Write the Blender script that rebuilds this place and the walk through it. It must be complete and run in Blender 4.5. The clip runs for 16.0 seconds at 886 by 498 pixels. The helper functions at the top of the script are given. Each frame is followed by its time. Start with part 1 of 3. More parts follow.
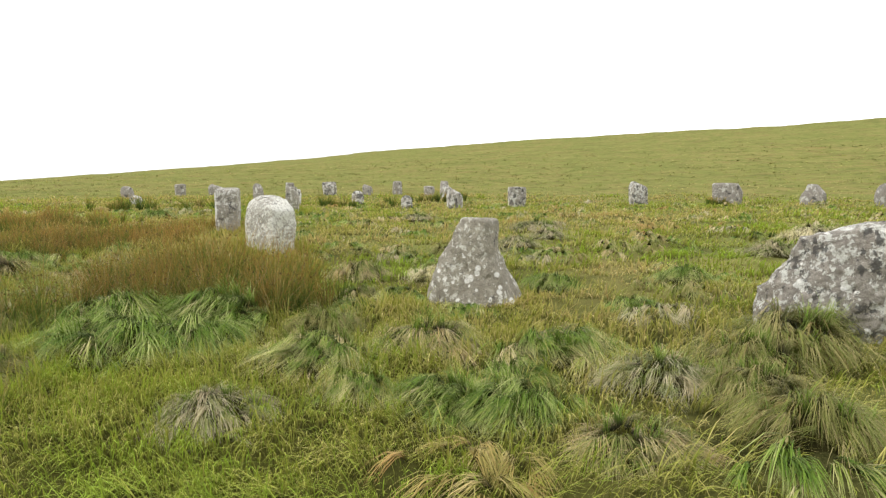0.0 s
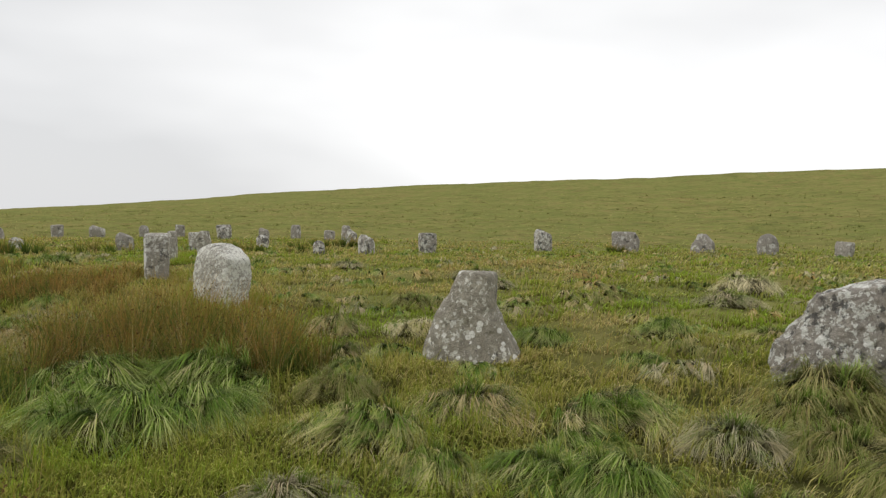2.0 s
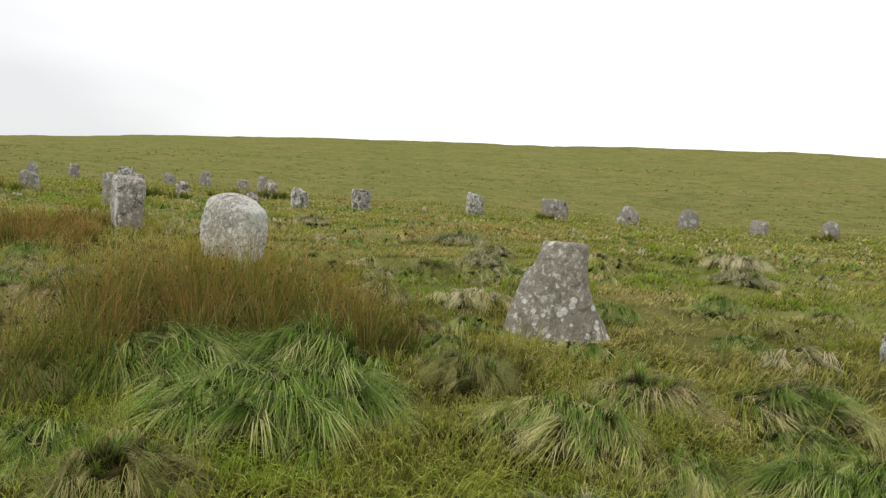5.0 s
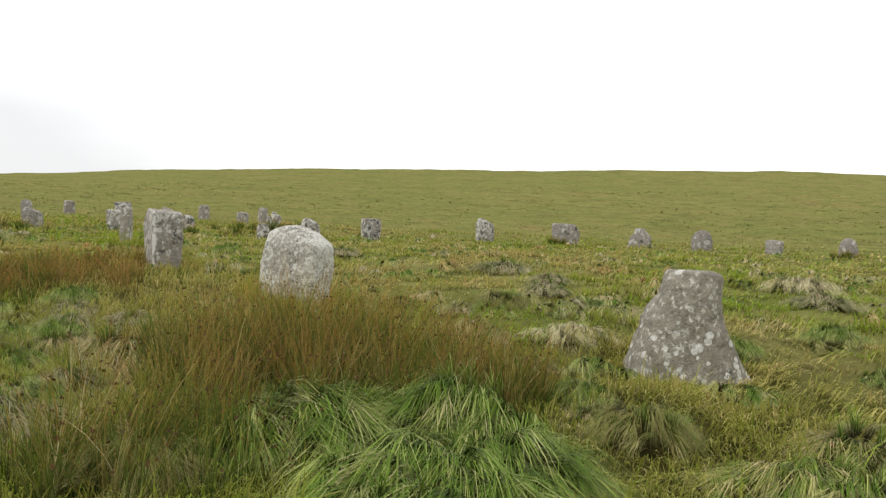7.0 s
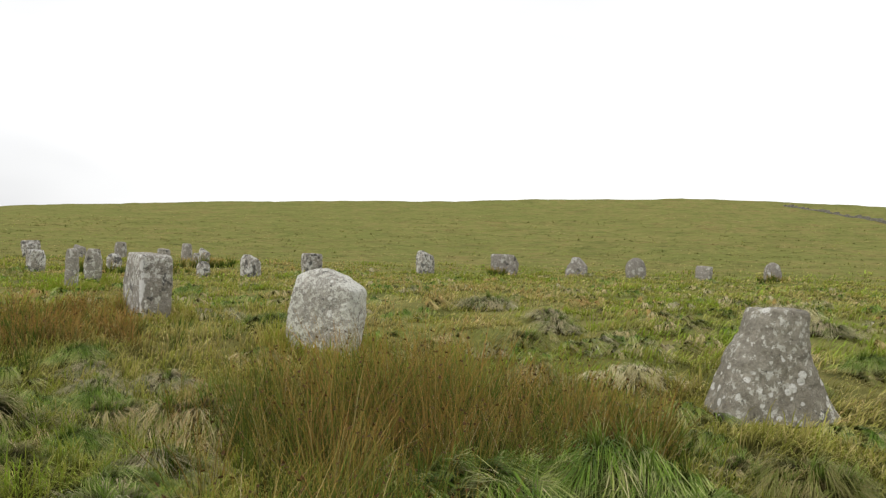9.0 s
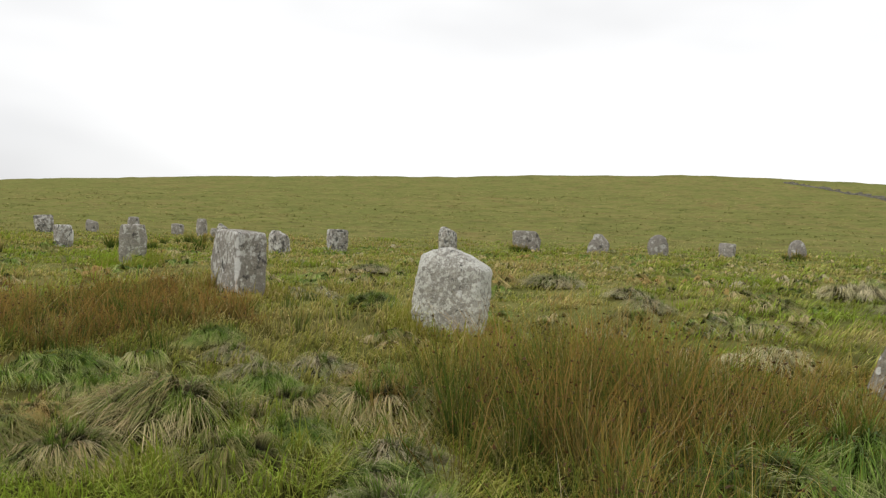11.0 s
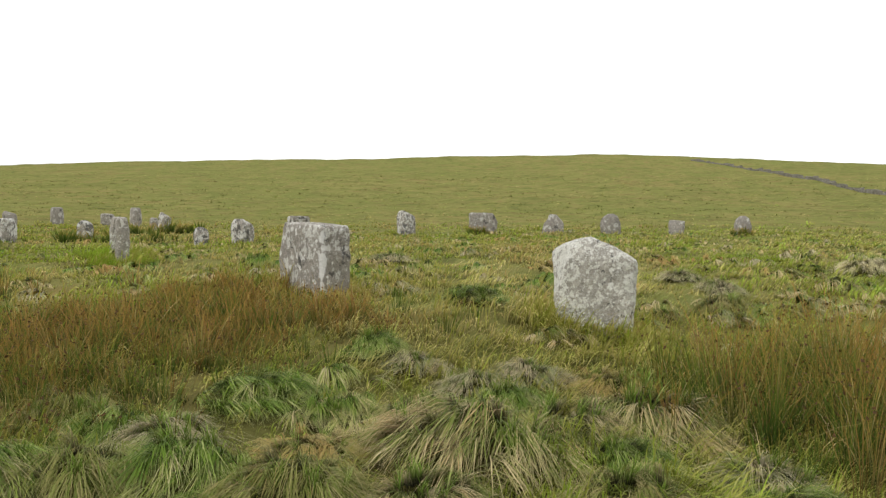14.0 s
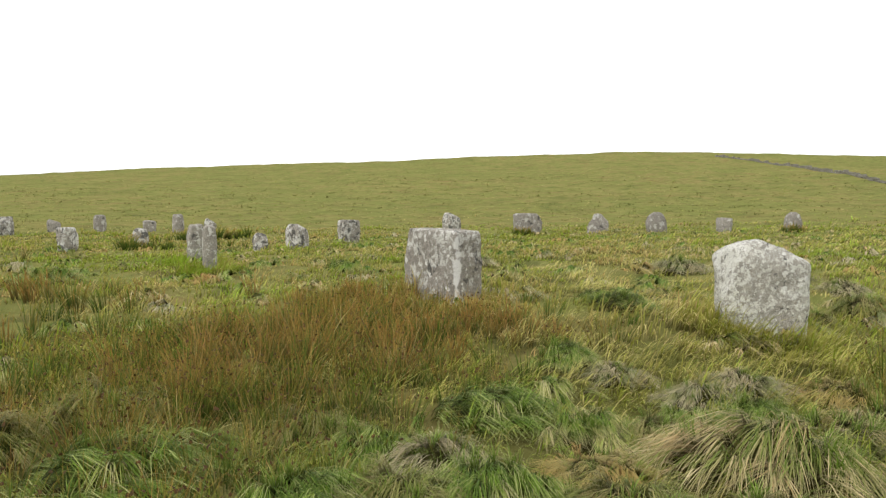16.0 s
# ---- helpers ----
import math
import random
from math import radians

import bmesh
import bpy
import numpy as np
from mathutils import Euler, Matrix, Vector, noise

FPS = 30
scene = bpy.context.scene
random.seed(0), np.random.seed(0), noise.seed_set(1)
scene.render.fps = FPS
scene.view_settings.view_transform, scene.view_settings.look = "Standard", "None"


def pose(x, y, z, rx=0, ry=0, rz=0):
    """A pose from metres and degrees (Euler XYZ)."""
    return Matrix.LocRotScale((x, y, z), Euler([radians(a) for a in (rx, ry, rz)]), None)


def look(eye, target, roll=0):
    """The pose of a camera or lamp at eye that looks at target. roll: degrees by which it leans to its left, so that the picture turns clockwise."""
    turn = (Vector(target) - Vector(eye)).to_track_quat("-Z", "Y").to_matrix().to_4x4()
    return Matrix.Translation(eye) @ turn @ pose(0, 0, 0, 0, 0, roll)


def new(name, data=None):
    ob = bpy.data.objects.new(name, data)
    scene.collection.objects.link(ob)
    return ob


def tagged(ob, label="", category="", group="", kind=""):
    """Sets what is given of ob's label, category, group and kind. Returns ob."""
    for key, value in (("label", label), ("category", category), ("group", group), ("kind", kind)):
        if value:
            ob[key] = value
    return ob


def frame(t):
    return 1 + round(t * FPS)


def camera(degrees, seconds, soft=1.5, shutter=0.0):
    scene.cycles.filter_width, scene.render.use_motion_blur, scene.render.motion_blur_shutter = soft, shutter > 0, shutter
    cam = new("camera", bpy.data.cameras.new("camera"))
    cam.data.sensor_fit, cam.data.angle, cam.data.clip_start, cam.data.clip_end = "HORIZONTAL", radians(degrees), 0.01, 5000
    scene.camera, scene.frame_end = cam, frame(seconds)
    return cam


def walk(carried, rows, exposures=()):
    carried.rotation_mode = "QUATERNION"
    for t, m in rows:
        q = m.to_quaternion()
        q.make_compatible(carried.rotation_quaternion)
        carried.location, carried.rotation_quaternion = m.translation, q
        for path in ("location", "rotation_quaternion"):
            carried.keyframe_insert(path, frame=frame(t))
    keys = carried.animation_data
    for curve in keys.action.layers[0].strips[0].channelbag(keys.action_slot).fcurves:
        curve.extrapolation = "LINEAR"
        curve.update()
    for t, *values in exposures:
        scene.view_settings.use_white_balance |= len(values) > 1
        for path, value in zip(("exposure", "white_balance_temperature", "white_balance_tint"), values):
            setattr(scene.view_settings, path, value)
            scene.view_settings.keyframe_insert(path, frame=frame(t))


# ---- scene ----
cam = camera(63.4, 16.0, 1.3)
PATH = [
    (0, (0.048, 0.031, 1.509), (0.404, 1.986, 1.276), 0.6),
    (0.5, (-0.107, 0.322, 1.641), (0.28, 2.279, 1.49), -0.3),
    (1, (-0.4, 0.413, 1.602), (0.217, 2.313, 1.506), 1.5),
    (1.5, (-0.842, 0.523, 1.611), (-0.195, 2.411, 1.49), 1.8),
    (2, (-1.184, 0.768, 1.565), (-0.518, 2.651, 1.46), 1.6),
    (2.5, (-1.477, 1.059, 1.553), (-0.958, 2.964, 1.231), 3.3),
    (3, (-1.755, 1.246, 1.514), (-1.112, 3.131, 1.328), 4.4),
    (3.5, (-2.1, 1.478, 1.604), (-1.306, 3.307, 1.44), 1.2),
    (3.7, (-2.186, 1.578, 1.599), (-1.366, 3.392, 1.404), 1.7),
    (5.8, (-3.222, 2.971, 1.418), (-2.231, 4.697, 1.22), 5.2),
    (6, (-3.268, 3.105, 1.427), (-2.289, 4.845, 1.305), 3.7),
    (6.5, (-3.373, 3.483, 1.4), (-2.448, 5.252, 1.28), 2.9),
    (7, (-3.565, 3.758, 1.354), (-2.595, 5.503, 1.229), 3.7),
    (7.5, (-3.884, 4.008, 1.406), (-2.878, 5.731, 1.262), 3.0),
    (8, (-4.164, 4.257, 1.37), (-3.14, 5.971, 1.257), 2.6),
    (8.1, (-4.224, 4.323, 1.372), (-3.199, 6.036, 1.254), 1.1),
    (8.2, (-4.269, 4.407, 1.379), (-3.21, 6.102, 1.305), 2.4),
    (10.3, (-5.345, 5.8, 1.354), (-4.038, 7.312, 1.283), 1.1),
    (10.5, (-5.443, 5.894, 1.358), (-4.161, 7.426, 1.266), 3.1),
    (11, (-5.761, 6.195, 1.324), (-4.573, 7.801, 1.23), 2.9),
    (11.5, (-6.157, 6.461, 1.373), (-5.026, 8.106, 1.239), 0.6),
    (12, (-6.347, 6.776, 1.375), (-4.999, 8.253, 1.34), 1.8),
    (12.5, (-6.548, 7.18, 1.388), (-5.153, 8.61, 1.292), 3.9),
    (13, (-6.875, 7.511, 1.307), (-5.417, 8.874, 1.185), 1.2),
    (13.5, (-7.143, 7.881, 1.311), (-5.773, 9.325, 1.124), 3.0),
    (14, (-7.357, 8.264, 1.308), (-5.984, 9.711, 1.173), 1.7),
    (14.5, (-7.578, 8.516, 1.352), (-6.345, 10.084, 1.212), 1.8),
    (15, (-7.894, 8.853, 1.312), (-6.612, 10.383, 1.179), 1.1),
    (15.5, (-8.161, 9.114, 1.319), (-6.845, 10.604, 1.103), 3.2),
    (16, (-8.343, 9.454, 1.323), (-7.006, 10.936, 1.189), 0.7),
]
EXPOSURES = [(0.0, 0.6), (0.5, 0.5), (0.9, -0.11), (2.1, -0.14), (2.4, 0.32), (3.0, 0.5), (3.5, 0.33), (6.0, 0.01), (7.0, 0.13), (8.0, 0.08), (10.5, -0.07), (12.0, -0.15), (12.5, -0.17), (13.0, -0.24), (13.5, 0.36), (14.0, 0.16), (14.5, 0.13), (15.5, 0.14), (16.0, 0.31)]
walk(cam, [(t, look(eye, target, roll)) for t, eye, target, roll in PATH], EXPOSURES)

# ---- sky and light: a bright overcast day ----
SUN_AZ, SUN_EL = radians(-88), radians(45)
world = bpy.data.worlds.new("overcast_sky")
scene.world = world
world.use_nodes = True
wn, wl = world.node_tree.nodes, world.node_tree.links
wn.clear()
w_out, w_bg = wn.new("ShaderNodeOutputWorld"), wn.new("ShaderNodeBackground")
w_sky, w_mix, w_gain = wn.new("ShaderNodeTexSky"), wn.new("ShaderNodeMix"), wn.new("ShaderNodeVectorMath")
w_co, w_map, w_noise, w_ramp = wn.new("ShaderNodeTexCoord"), wn.new("ShaderNodeMapping"), wn.new("ShaderNodeTexNoise"), wn.new("ShaderNodeValToRGB")
w_sky.sky_type, w_sky.sun_disc, w_sky.sun_elevation, w_sky.sun_rotation = "NISHITA", False, SUN_EL, SUN_AZ
w_gain.operation = "SCALE"
w_gain.inputs["Scale"].default_value = 0.1
w_map.inputs["Scale"].default_value = (1.0, 1.0, 3.0)
w_noise.inputs["Scale"].default_value, w_noise.inputs["Detail"].default_value = 1.1, 4.0
w_ramp.color_ramp.elements[0].position, w_ramp.color_ramp.elements[0].color = 0.35, (0.84, 0.845, 0.855, 1)
w_ramp.color_ramp.elements[1].position, w_ramp.color_ramp.elements[1].color = 0.62, (1.17, 1.17, 1.17, 1)
w_mix.data_type = "RGBA"
w_mix.inputs["Factor"].default_value = 0.96
wl.new(w_co.outputs["Generated"], w_map.inputs["Vector"])
wl.new(w_map.outputs["Vector"], w_noise.inputs["Vector"])
w_dir, w_lift, w_sum = wn.new("ShaderNodeSeparateXYZ"), wn.new("ShaderNodeMath"), wn.new("ShaderNodeMath")
w_lift.operation, w_lift.inputs[1].default_value, w_lift.inputs[2].default_value = "MULTIPLY_ADD", 0.38, -0.14
wl.new(w_co.outputs["Generated"], w_dir.inputs[0])
wl.new(w_dir.outputs["X"], w_lift.inputs[0])
wl.new(w_lift.outputs[0], w_sum.inputs[0])
wl.new(w_noise.outputs["Fac"], w_sum.inputs[1])
wl.new(w_sum.outputs[0], w_ramp.inputs["Fac"])
wl.new(w_sky.outputs["Color"], w_gain.inputs[0])
wl.new(w_gain.outputs["Vector"], w_mix.inputs["A"])
wl.new(w_ramp.outputs["Color"], w_mix.inputs["B"])
wl.new(w_mix.outputs["Result"], w_bg.inputs["Color"])
wl.new(w_bg.outputs["Background"], w_out.inputs["Surface"])
w_bg.inputs["Strength"].default_value = 1.0

sun = new("sun", bpy.data.lights.new("sun", "SUN"))
sun.data.energy, sun.data.angle, sun.data.color = 1.5, radians(11), (1.0, 0.97, 0.92)
sun.matrix_world = look((0, 0, 60), (-60 * math.sin(SUN_AZ) / math.tan(SUN_EL), -60 * math.cos(SUN_AZ) / math.tan(SUN_EL), 0))


# ---- materials ----
class Nodes:
    """A material with short calls for its nodes."""

    def __init__(self, name, roughness=0.9, specular=0.2):
        self.mat = bpy.data.materials.new(name)
        self.mat.use_nodes = True
        self.tree = self.mat.node_tree
        self.bsdf = self.tree.nodes["Principled BSDF"]
        self.bsdf.inputs["Roughness"].default_value = roughness
        self.bsdf.inputs["Specular IOR Level"].default_value = specular
        self.co = self.node("ShaderNodeTexCoord")

    def node(self, kind, **sockets):
        n = self.tree.nodes.new(kind)
        for key, value in sockets.items():
            self.put(n.inputs[key.replace("_", " ")], value)
        return n

    def put(self, socket, value):
        if isinstance(value, bpy.types.NodeSocket):
            self.tree.links.new(value, socket)
        else:
            socket.default_value = value

    def noise(self, scale, detail=4.0, rough=0.55, where=None, stretch=None):
        vec = where or self.co.outputs["Object"]
        if stretch:
            vec = self.node("ShaderNodeMapping", Vector=vec, Scale=stretch).outputs["Vector"]
        return self.node("ShaderNodeTexNoise", Vector=vec, Scale=scale, Detail=detail, Roughness=rough).outputs["Fac"]

    def ramp(self, fac, *stops, ease="LINEAR"):
        n = self.node("ShaderNodeValToRGB", Fac=fac)
        el = n.color_ramp.elements
        n.color_ramp.interpolation = ease
        while len(el) < len(stops):
            el.new(0.5)
        for e, (at, colour) in zip(el, stops):
            e.position = at
            e.color = (*colour, 1) if isinstance(colour, tuple) else (colour, colour, colour, 1)
        return n.outputs["Color"]

    def mix(self, fac, a, b, how="MIX"):
        n = self.node("ShaderNodeMix")
        n.data_type, n.blend_type = "RGBA", how
        self.put(n.inputs["Factor"], fac)
        for key, v in (("A", a), ("B", b)):
            self.put(n.inputs[key], (*v, 1) if isinstance(v, tuple) else v)
        return n.outputs["Result"]

    def math(self, how, a, b=0.0):
        n = self.node("ShaderNodeMath")
        n.operation = how
        self.put(n.inputs[0], a)
        self.put(n.inputs[1], b)
        return n.outputs[0]

    def bump(self, height, strength, distance):
        n = self.node("ShaderNodeBump", Height=height, Strength=strength, Distance=distance)
        self.put(self.bsdf.inputs["Normal"], n.outputs["Normal"])

    def colour(self, c):
        self.put(self.bsdf.inputs["Base Color"], c)
        return self.mat


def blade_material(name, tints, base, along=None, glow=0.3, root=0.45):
    """Leaves and stems: the tint runs with the lock they grow in and a little with each blade; dead sheaths at the
    root, darkened further to paint the shade between blades; light let through.
    """
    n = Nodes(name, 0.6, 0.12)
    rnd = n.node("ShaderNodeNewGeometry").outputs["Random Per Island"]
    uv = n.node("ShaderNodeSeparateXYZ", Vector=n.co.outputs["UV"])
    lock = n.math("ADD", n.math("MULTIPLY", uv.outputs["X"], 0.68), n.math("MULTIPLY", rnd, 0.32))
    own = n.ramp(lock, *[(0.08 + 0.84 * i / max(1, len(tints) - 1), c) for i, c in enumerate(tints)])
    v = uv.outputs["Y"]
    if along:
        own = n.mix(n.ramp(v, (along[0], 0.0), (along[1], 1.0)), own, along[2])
    # Painted shade: each blade fades to a dark base deep in the growth.
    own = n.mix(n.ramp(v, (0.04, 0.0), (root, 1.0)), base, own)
    thin = n.node("ShaderNodeBsdfTranslucent", Color=own)
    both = n.node("ShaderNodeMixShader", Fac=glow)
    n.colour(own)
    out = n.tree.nodes["Material Output"]
    n.tree.links.new(n.bsdf.outputs["BSDF"], both.inputs[1])
    n.tree.links.new(thin.outputs["BSDF"], both.inputs[2])
    n.tree.links.new(both.outputs["Shader"], out.inputs["Surface"])
    return n.mat


# Dead-sheath brown, darkened as the shade at the foot of the blades.
THATCH_SHADE = (0.024, 0.024, 0.009)
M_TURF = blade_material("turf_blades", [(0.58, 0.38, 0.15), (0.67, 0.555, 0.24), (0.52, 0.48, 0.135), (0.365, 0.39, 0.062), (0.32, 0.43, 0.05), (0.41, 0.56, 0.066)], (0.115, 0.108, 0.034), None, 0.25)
# Pale tussock tips: bleached ends, lightened also for the light they catch.
M_GREEN = blade_material("green_tussock_blades", [(0.58, 0.52, 0.27), (0.32, 0.38, 0.075), (0.085, 0.155, 0.022), (0.14, 0.235, 0.03), (0.22, 0.335, 0.045), (0.50, 0.53, 0.20)], THATCH_SHADE, (0.72, 1.0, (0.52, 0.51, 0.22)), 0.22, 0.62)
M_MIXED = blade_material("green_and_straw_blades", [(0.70, 0.58, 0.32), (0.46, 0.41, 0.14), (0.11, 0.19, 0.026), (0.15, 0.26, 0.03), (0.34, 0.41, 0.08), (0.66, 0.57, 0.28)], THATCH_SHADE, (0.65, 1.0, (0.62, 0.54, 0.28)), 0.22, 0.6)
M_STRAW = blade_material("straw_tussock_blades", [(0.52, 0.37, 0.17), (0.66, 0.54, 0.30), (0.24, 0.27, 0.06), (0.12, 0.19, 0.03), (0.46, 0.39, 0.16), (0.66, 0.56, 0.33)], THATCH_SHADE, (0.7, 1.0, (0.62, 0.51, 0.28)), 0.22, 0.6)
M_GREY = blade_material("withered_tussock_blades", [(0.38, 0.30, 0.16), (0.58, 0.51, 0.33), (0.28, 0.28, 0.10), (0.16, 0.21, 0.05), (0.62, 0.56, 0.39)], THATCH_SHADE, (0.65, 1.0, (0.58, 0.51, 0.34)), 0.22, 0.5)
M_BLEACHED = blade_material("bleached_tussock_blades", [(0.66, 0.57, 0.34), (0.74, 0.67, 0.44), (0.46, 0.43, 0.18), (0.64, 0.54, 0.30)], THATCH_SHADE, None, 0.22)
M_RUSSETGRASS = blade_material("russet_tussock_blades", [(0.40, 0.24, 0.08), (0.50, 0.36, 0.13), (0.32, 0.29, 0.08), (0.58, 0.46, 0.21)], THATCH_SHADE, None, 0.22)
M_SHADY = blade_material("dark_tussock_blades", [(0.14, 0.18, 0.035), (0.22, 0.23, 0.06), (0.42, 0.35, 0.16), (0.16, 0.22, 0.035), (0.30, 0.23, 0.09)], THATCH_SHADE, None, 0.2)
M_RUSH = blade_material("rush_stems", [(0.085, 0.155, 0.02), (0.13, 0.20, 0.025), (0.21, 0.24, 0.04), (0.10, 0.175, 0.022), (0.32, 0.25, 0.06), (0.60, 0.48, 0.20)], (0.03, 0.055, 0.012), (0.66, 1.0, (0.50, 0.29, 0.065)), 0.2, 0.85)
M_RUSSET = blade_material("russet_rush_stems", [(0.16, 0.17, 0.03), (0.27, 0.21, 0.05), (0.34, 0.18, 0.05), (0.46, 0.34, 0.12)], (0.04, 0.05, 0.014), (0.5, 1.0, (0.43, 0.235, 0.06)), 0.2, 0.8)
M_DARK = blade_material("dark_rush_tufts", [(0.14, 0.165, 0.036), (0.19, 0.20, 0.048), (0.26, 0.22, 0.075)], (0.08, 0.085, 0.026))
M_STALK = blade_material("bleached_stalks", [(0.60, 0.49, 0.27), (0.45, 0.35, 0.17)], (0.2, 0.15, 0.07))
M_SEED = blade_material("rush_seed_heads", [(0.06, 0.035, 0.015), (0.12, 0.06, 0.02)], (0.08, 0.05, 0.02))


def shaded_thatch_material():
    """Matted dead grass and peat at a tussock's heart, coloured dark to paint the shade inside it."""
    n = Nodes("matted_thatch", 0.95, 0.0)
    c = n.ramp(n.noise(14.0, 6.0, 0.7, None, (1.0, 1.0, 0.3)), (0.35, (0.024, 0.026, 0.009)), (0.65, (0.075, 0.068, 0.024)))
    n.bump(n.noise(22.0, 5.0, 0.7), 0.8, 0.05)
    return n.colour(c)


M_SHADED_THATCH = shaded_thatch_material()


def moor_material():
    """Dead grass and peat under the tall growth by the path, darkened to paint the shade in its gaps; a close sward
    over the hill.
    """
    n = Nodes("moor_grass_ground", 0.95, 0.0)
    wide, mid = n.noise(0.03, 4.0), n.noise(0.28, 6.0, 0.65)
    fine, streak = n.noise(0.9, 7.0, 0.68), n.noise(7.0, 5.0, 0.7)
    c = n.ramp(mid, (0.3, (0.153, 0.171, 0.052)), (0.45, (0.201, 0.210, 0.064)), (0.58, (0.247, 0.216, 0.080)), (0.7, (0.216, 0.158, 0.063)))
    c = n.mix(n.ramp(wide, (0.4, 0.0), (0.65, 0.55)), c, (0.179, 0.202, 0.059))
    heath = n.noise(0.16, 8.0, 0.75, None, (0.8, 1.0, 1.0))
    c = n.mix(n.ramp(heath, (0.50, 0.0), (0.62, 0.45)), c, (0.120, 0.124, 0.041))
    c = n.mix(n.ramp(heath, (0.34, 0.45), (0.46, 0.0)), c, (0.276, 0.262, 0.092))
    # Dark flecks paint the shade sides of the hillside's tufts.
    c = n.mix(n.ramp(fine, (0.38, 0.6), (0.47, 0.0)), c, (0.075, 0.082, 0.03))
    c = n.mix(n.ramp(streak, (0.5, 0.0), (0.75, 0.5)), c, (0.221, 0.189, 0.083))
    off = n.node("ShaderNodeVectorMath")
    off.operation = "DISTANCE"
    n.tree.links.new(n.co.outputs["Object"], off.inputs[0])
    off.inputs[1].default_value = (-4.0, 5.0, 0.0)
    # Litter colour made darker near the path, as shade between the blades.
    shaded_litter = n.ramp(fine, (0.35, (0.025, 0.026, 0.009)), (0.6, (0.085, 0.085, 0.022)))
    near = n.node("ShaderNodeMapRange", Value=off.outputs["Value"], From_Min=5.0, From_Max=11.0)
    c = n.mix(near.outputs["Result"], shaded_litter, c)
    n.bump(n.math("ADD", n.math("MULTIPLY", fine, 0.7), n.math("MULTIPLY", streak, 0.3)), 0.9, 0.3)
    return n.colour(c)


def granite(name, body, lichen, cover, black, patch=9.0, spots=0.0, low=0.0, seam=None, tone=0.0):
    """Weathered granite: speckled grain, crusts of pale lichen (cover), black lichen (black), round lichen discs (spots per metre, more of
    them towards the foot with low), faint damp stains, a white mineral seam down the line (x, y) seam, and a tone that differs by up to tone from stone to stone."""
    n = Nodes(name, 0.9, 0.2)
    own = n.node("ShaderNodeObjectInfo").outputs["Random"]
    shift = n.node("ShaderNodeCombineXYZ", X=n.math("MULTIPLY", own, 31.0), Y=n.math("MULTIPLY", own, 17.0))
    co = n.node("ShaderNodeVectorMath")
    n.tree.links.new(n.co.outputs["Object"], co.inputs[0])
    n.tree.links.new(shift.outputs[0], co.inputs[1])
    at = co.outputs[0]
    place = n.node("ShaderNodeSeparateXYZ", Vector=n.co.outputs["Object"])
    foot = n.node("ShaderNodeMapRange", Value=place.outputs["Z"], From_Min=0.62, From_Max=0.25).outputs["Result"]
    grain, speck = n.noise(75.0, 4.0, 0.75, at), n.noise(26.0, 6.0, 0.7, at)
    crust, dark = n.noise(patch, 10.0, 0.72, at, (1.0, 1.0, 0.8)), n.noise(patch * 0.8, 10.0, 0.74, at, (0.95, 0.95, 0.7))
    # Lichen of either kind gathers in broad areas and leaves others bare.
    area = n.noise(2.6, 3.0, 0.5, at)
    crust = n.math("ADD", crust, n.math("MULTIPLY", n.math("SUBTRACT", area, 0.5), 0.35))
    dark = n.math("ADD", dark, n.math("MULTIPLY", n.math("SUBTRACT", n.noise(3.1, 3.0, 0.5, at), 0.5), 0.35))
    c = n.mix(n.ramp(n.noise(2.2, 5.0, 0.6, at), (0.35, 0.0), (0.65, 1.0)), body, tuple(0.8 * v for v in body))
    c = n.mix(n.ramp(speck, (0.40, 0.75), (0.52, 0.0)), c, (0.56 * body[0], 0.53 * body[1], 0.50 * body[2]))
    c = n.mix(n.ramp(grain, (0.38, 0.6), (0.48, 0.0)), c, tuple(0.45 * v for v in body))
    c = n.mix(n.ramp(grain, (0.55, 0.0), (0.66, 0.4)), c, tuple(min(0.7, 1.25 * v) for v in body))
    c = n.mix(n.ramp(n.noise(4.0, 6.0, 0.65, at, (1.6, 1.6, 0.35)), (0.5, 0.0), (0.64, 0.45)), c, (0.62 * body[0], 0.58 * body[1], 0.54 * body[2]))
    cloud = n.noise(11.0, 8.0, 0.7, at)
    c = n.mix(n.ramp(cloud, (0.38, 0.65), (0.49, 0.0)), c, tuple(0.58 * v for v in body))
    c = n.mix(n.ramp(cloud, (0.53, 0.0), (0.63, 0.55)), c, tuple(1.32 * v for v in body))
    crumb = n.ramp(n.noise(48.0, 3.0, 0.6, at), (0.36, 0.45), (0.5, 1.0))
    c = n.mix(n.math("MULTIPLY", n.ramp(crust, (0.66 - cover, 0.0), (0.68 - cover, 0.92)), crumb), c, lichen)
    if spots:
        wob = n.node("ShaderNodeTexNoise", Vector=at, Scale=22.0, Detail=4.0)
        less, warp = n.node("ShaderNodeVectorMath"), n.node("ShaderNodeVectorMath")
        less.operation, warp.operation = "SCALE", "ADD"
        n.tree.links.new(wob.outputs["Color"], less.inputs[0])
        less.inputs["Scale"].default_value = 0.035
        n.tree.links.new(at, warp.inputs[0])
        n.tree.links.new(less.outputs[0], warp.inputs[1])
        ring = n.node("ShaderNodeTexVoronoi", Vector=warp.outputs[0], Scale=spots)
        pick = n.node("ShaderNodeSeparateXYZ", Vector=ring.outputs["Color"])
        size = n.math("MULTIPLY", ring.outputs["Distance"], n.math("ADD", pick.outputs["Y"], 0.7))
        chosen = n.math("ADD", pick.outputs["X"], n.math("MULTIPLY", foot, low))
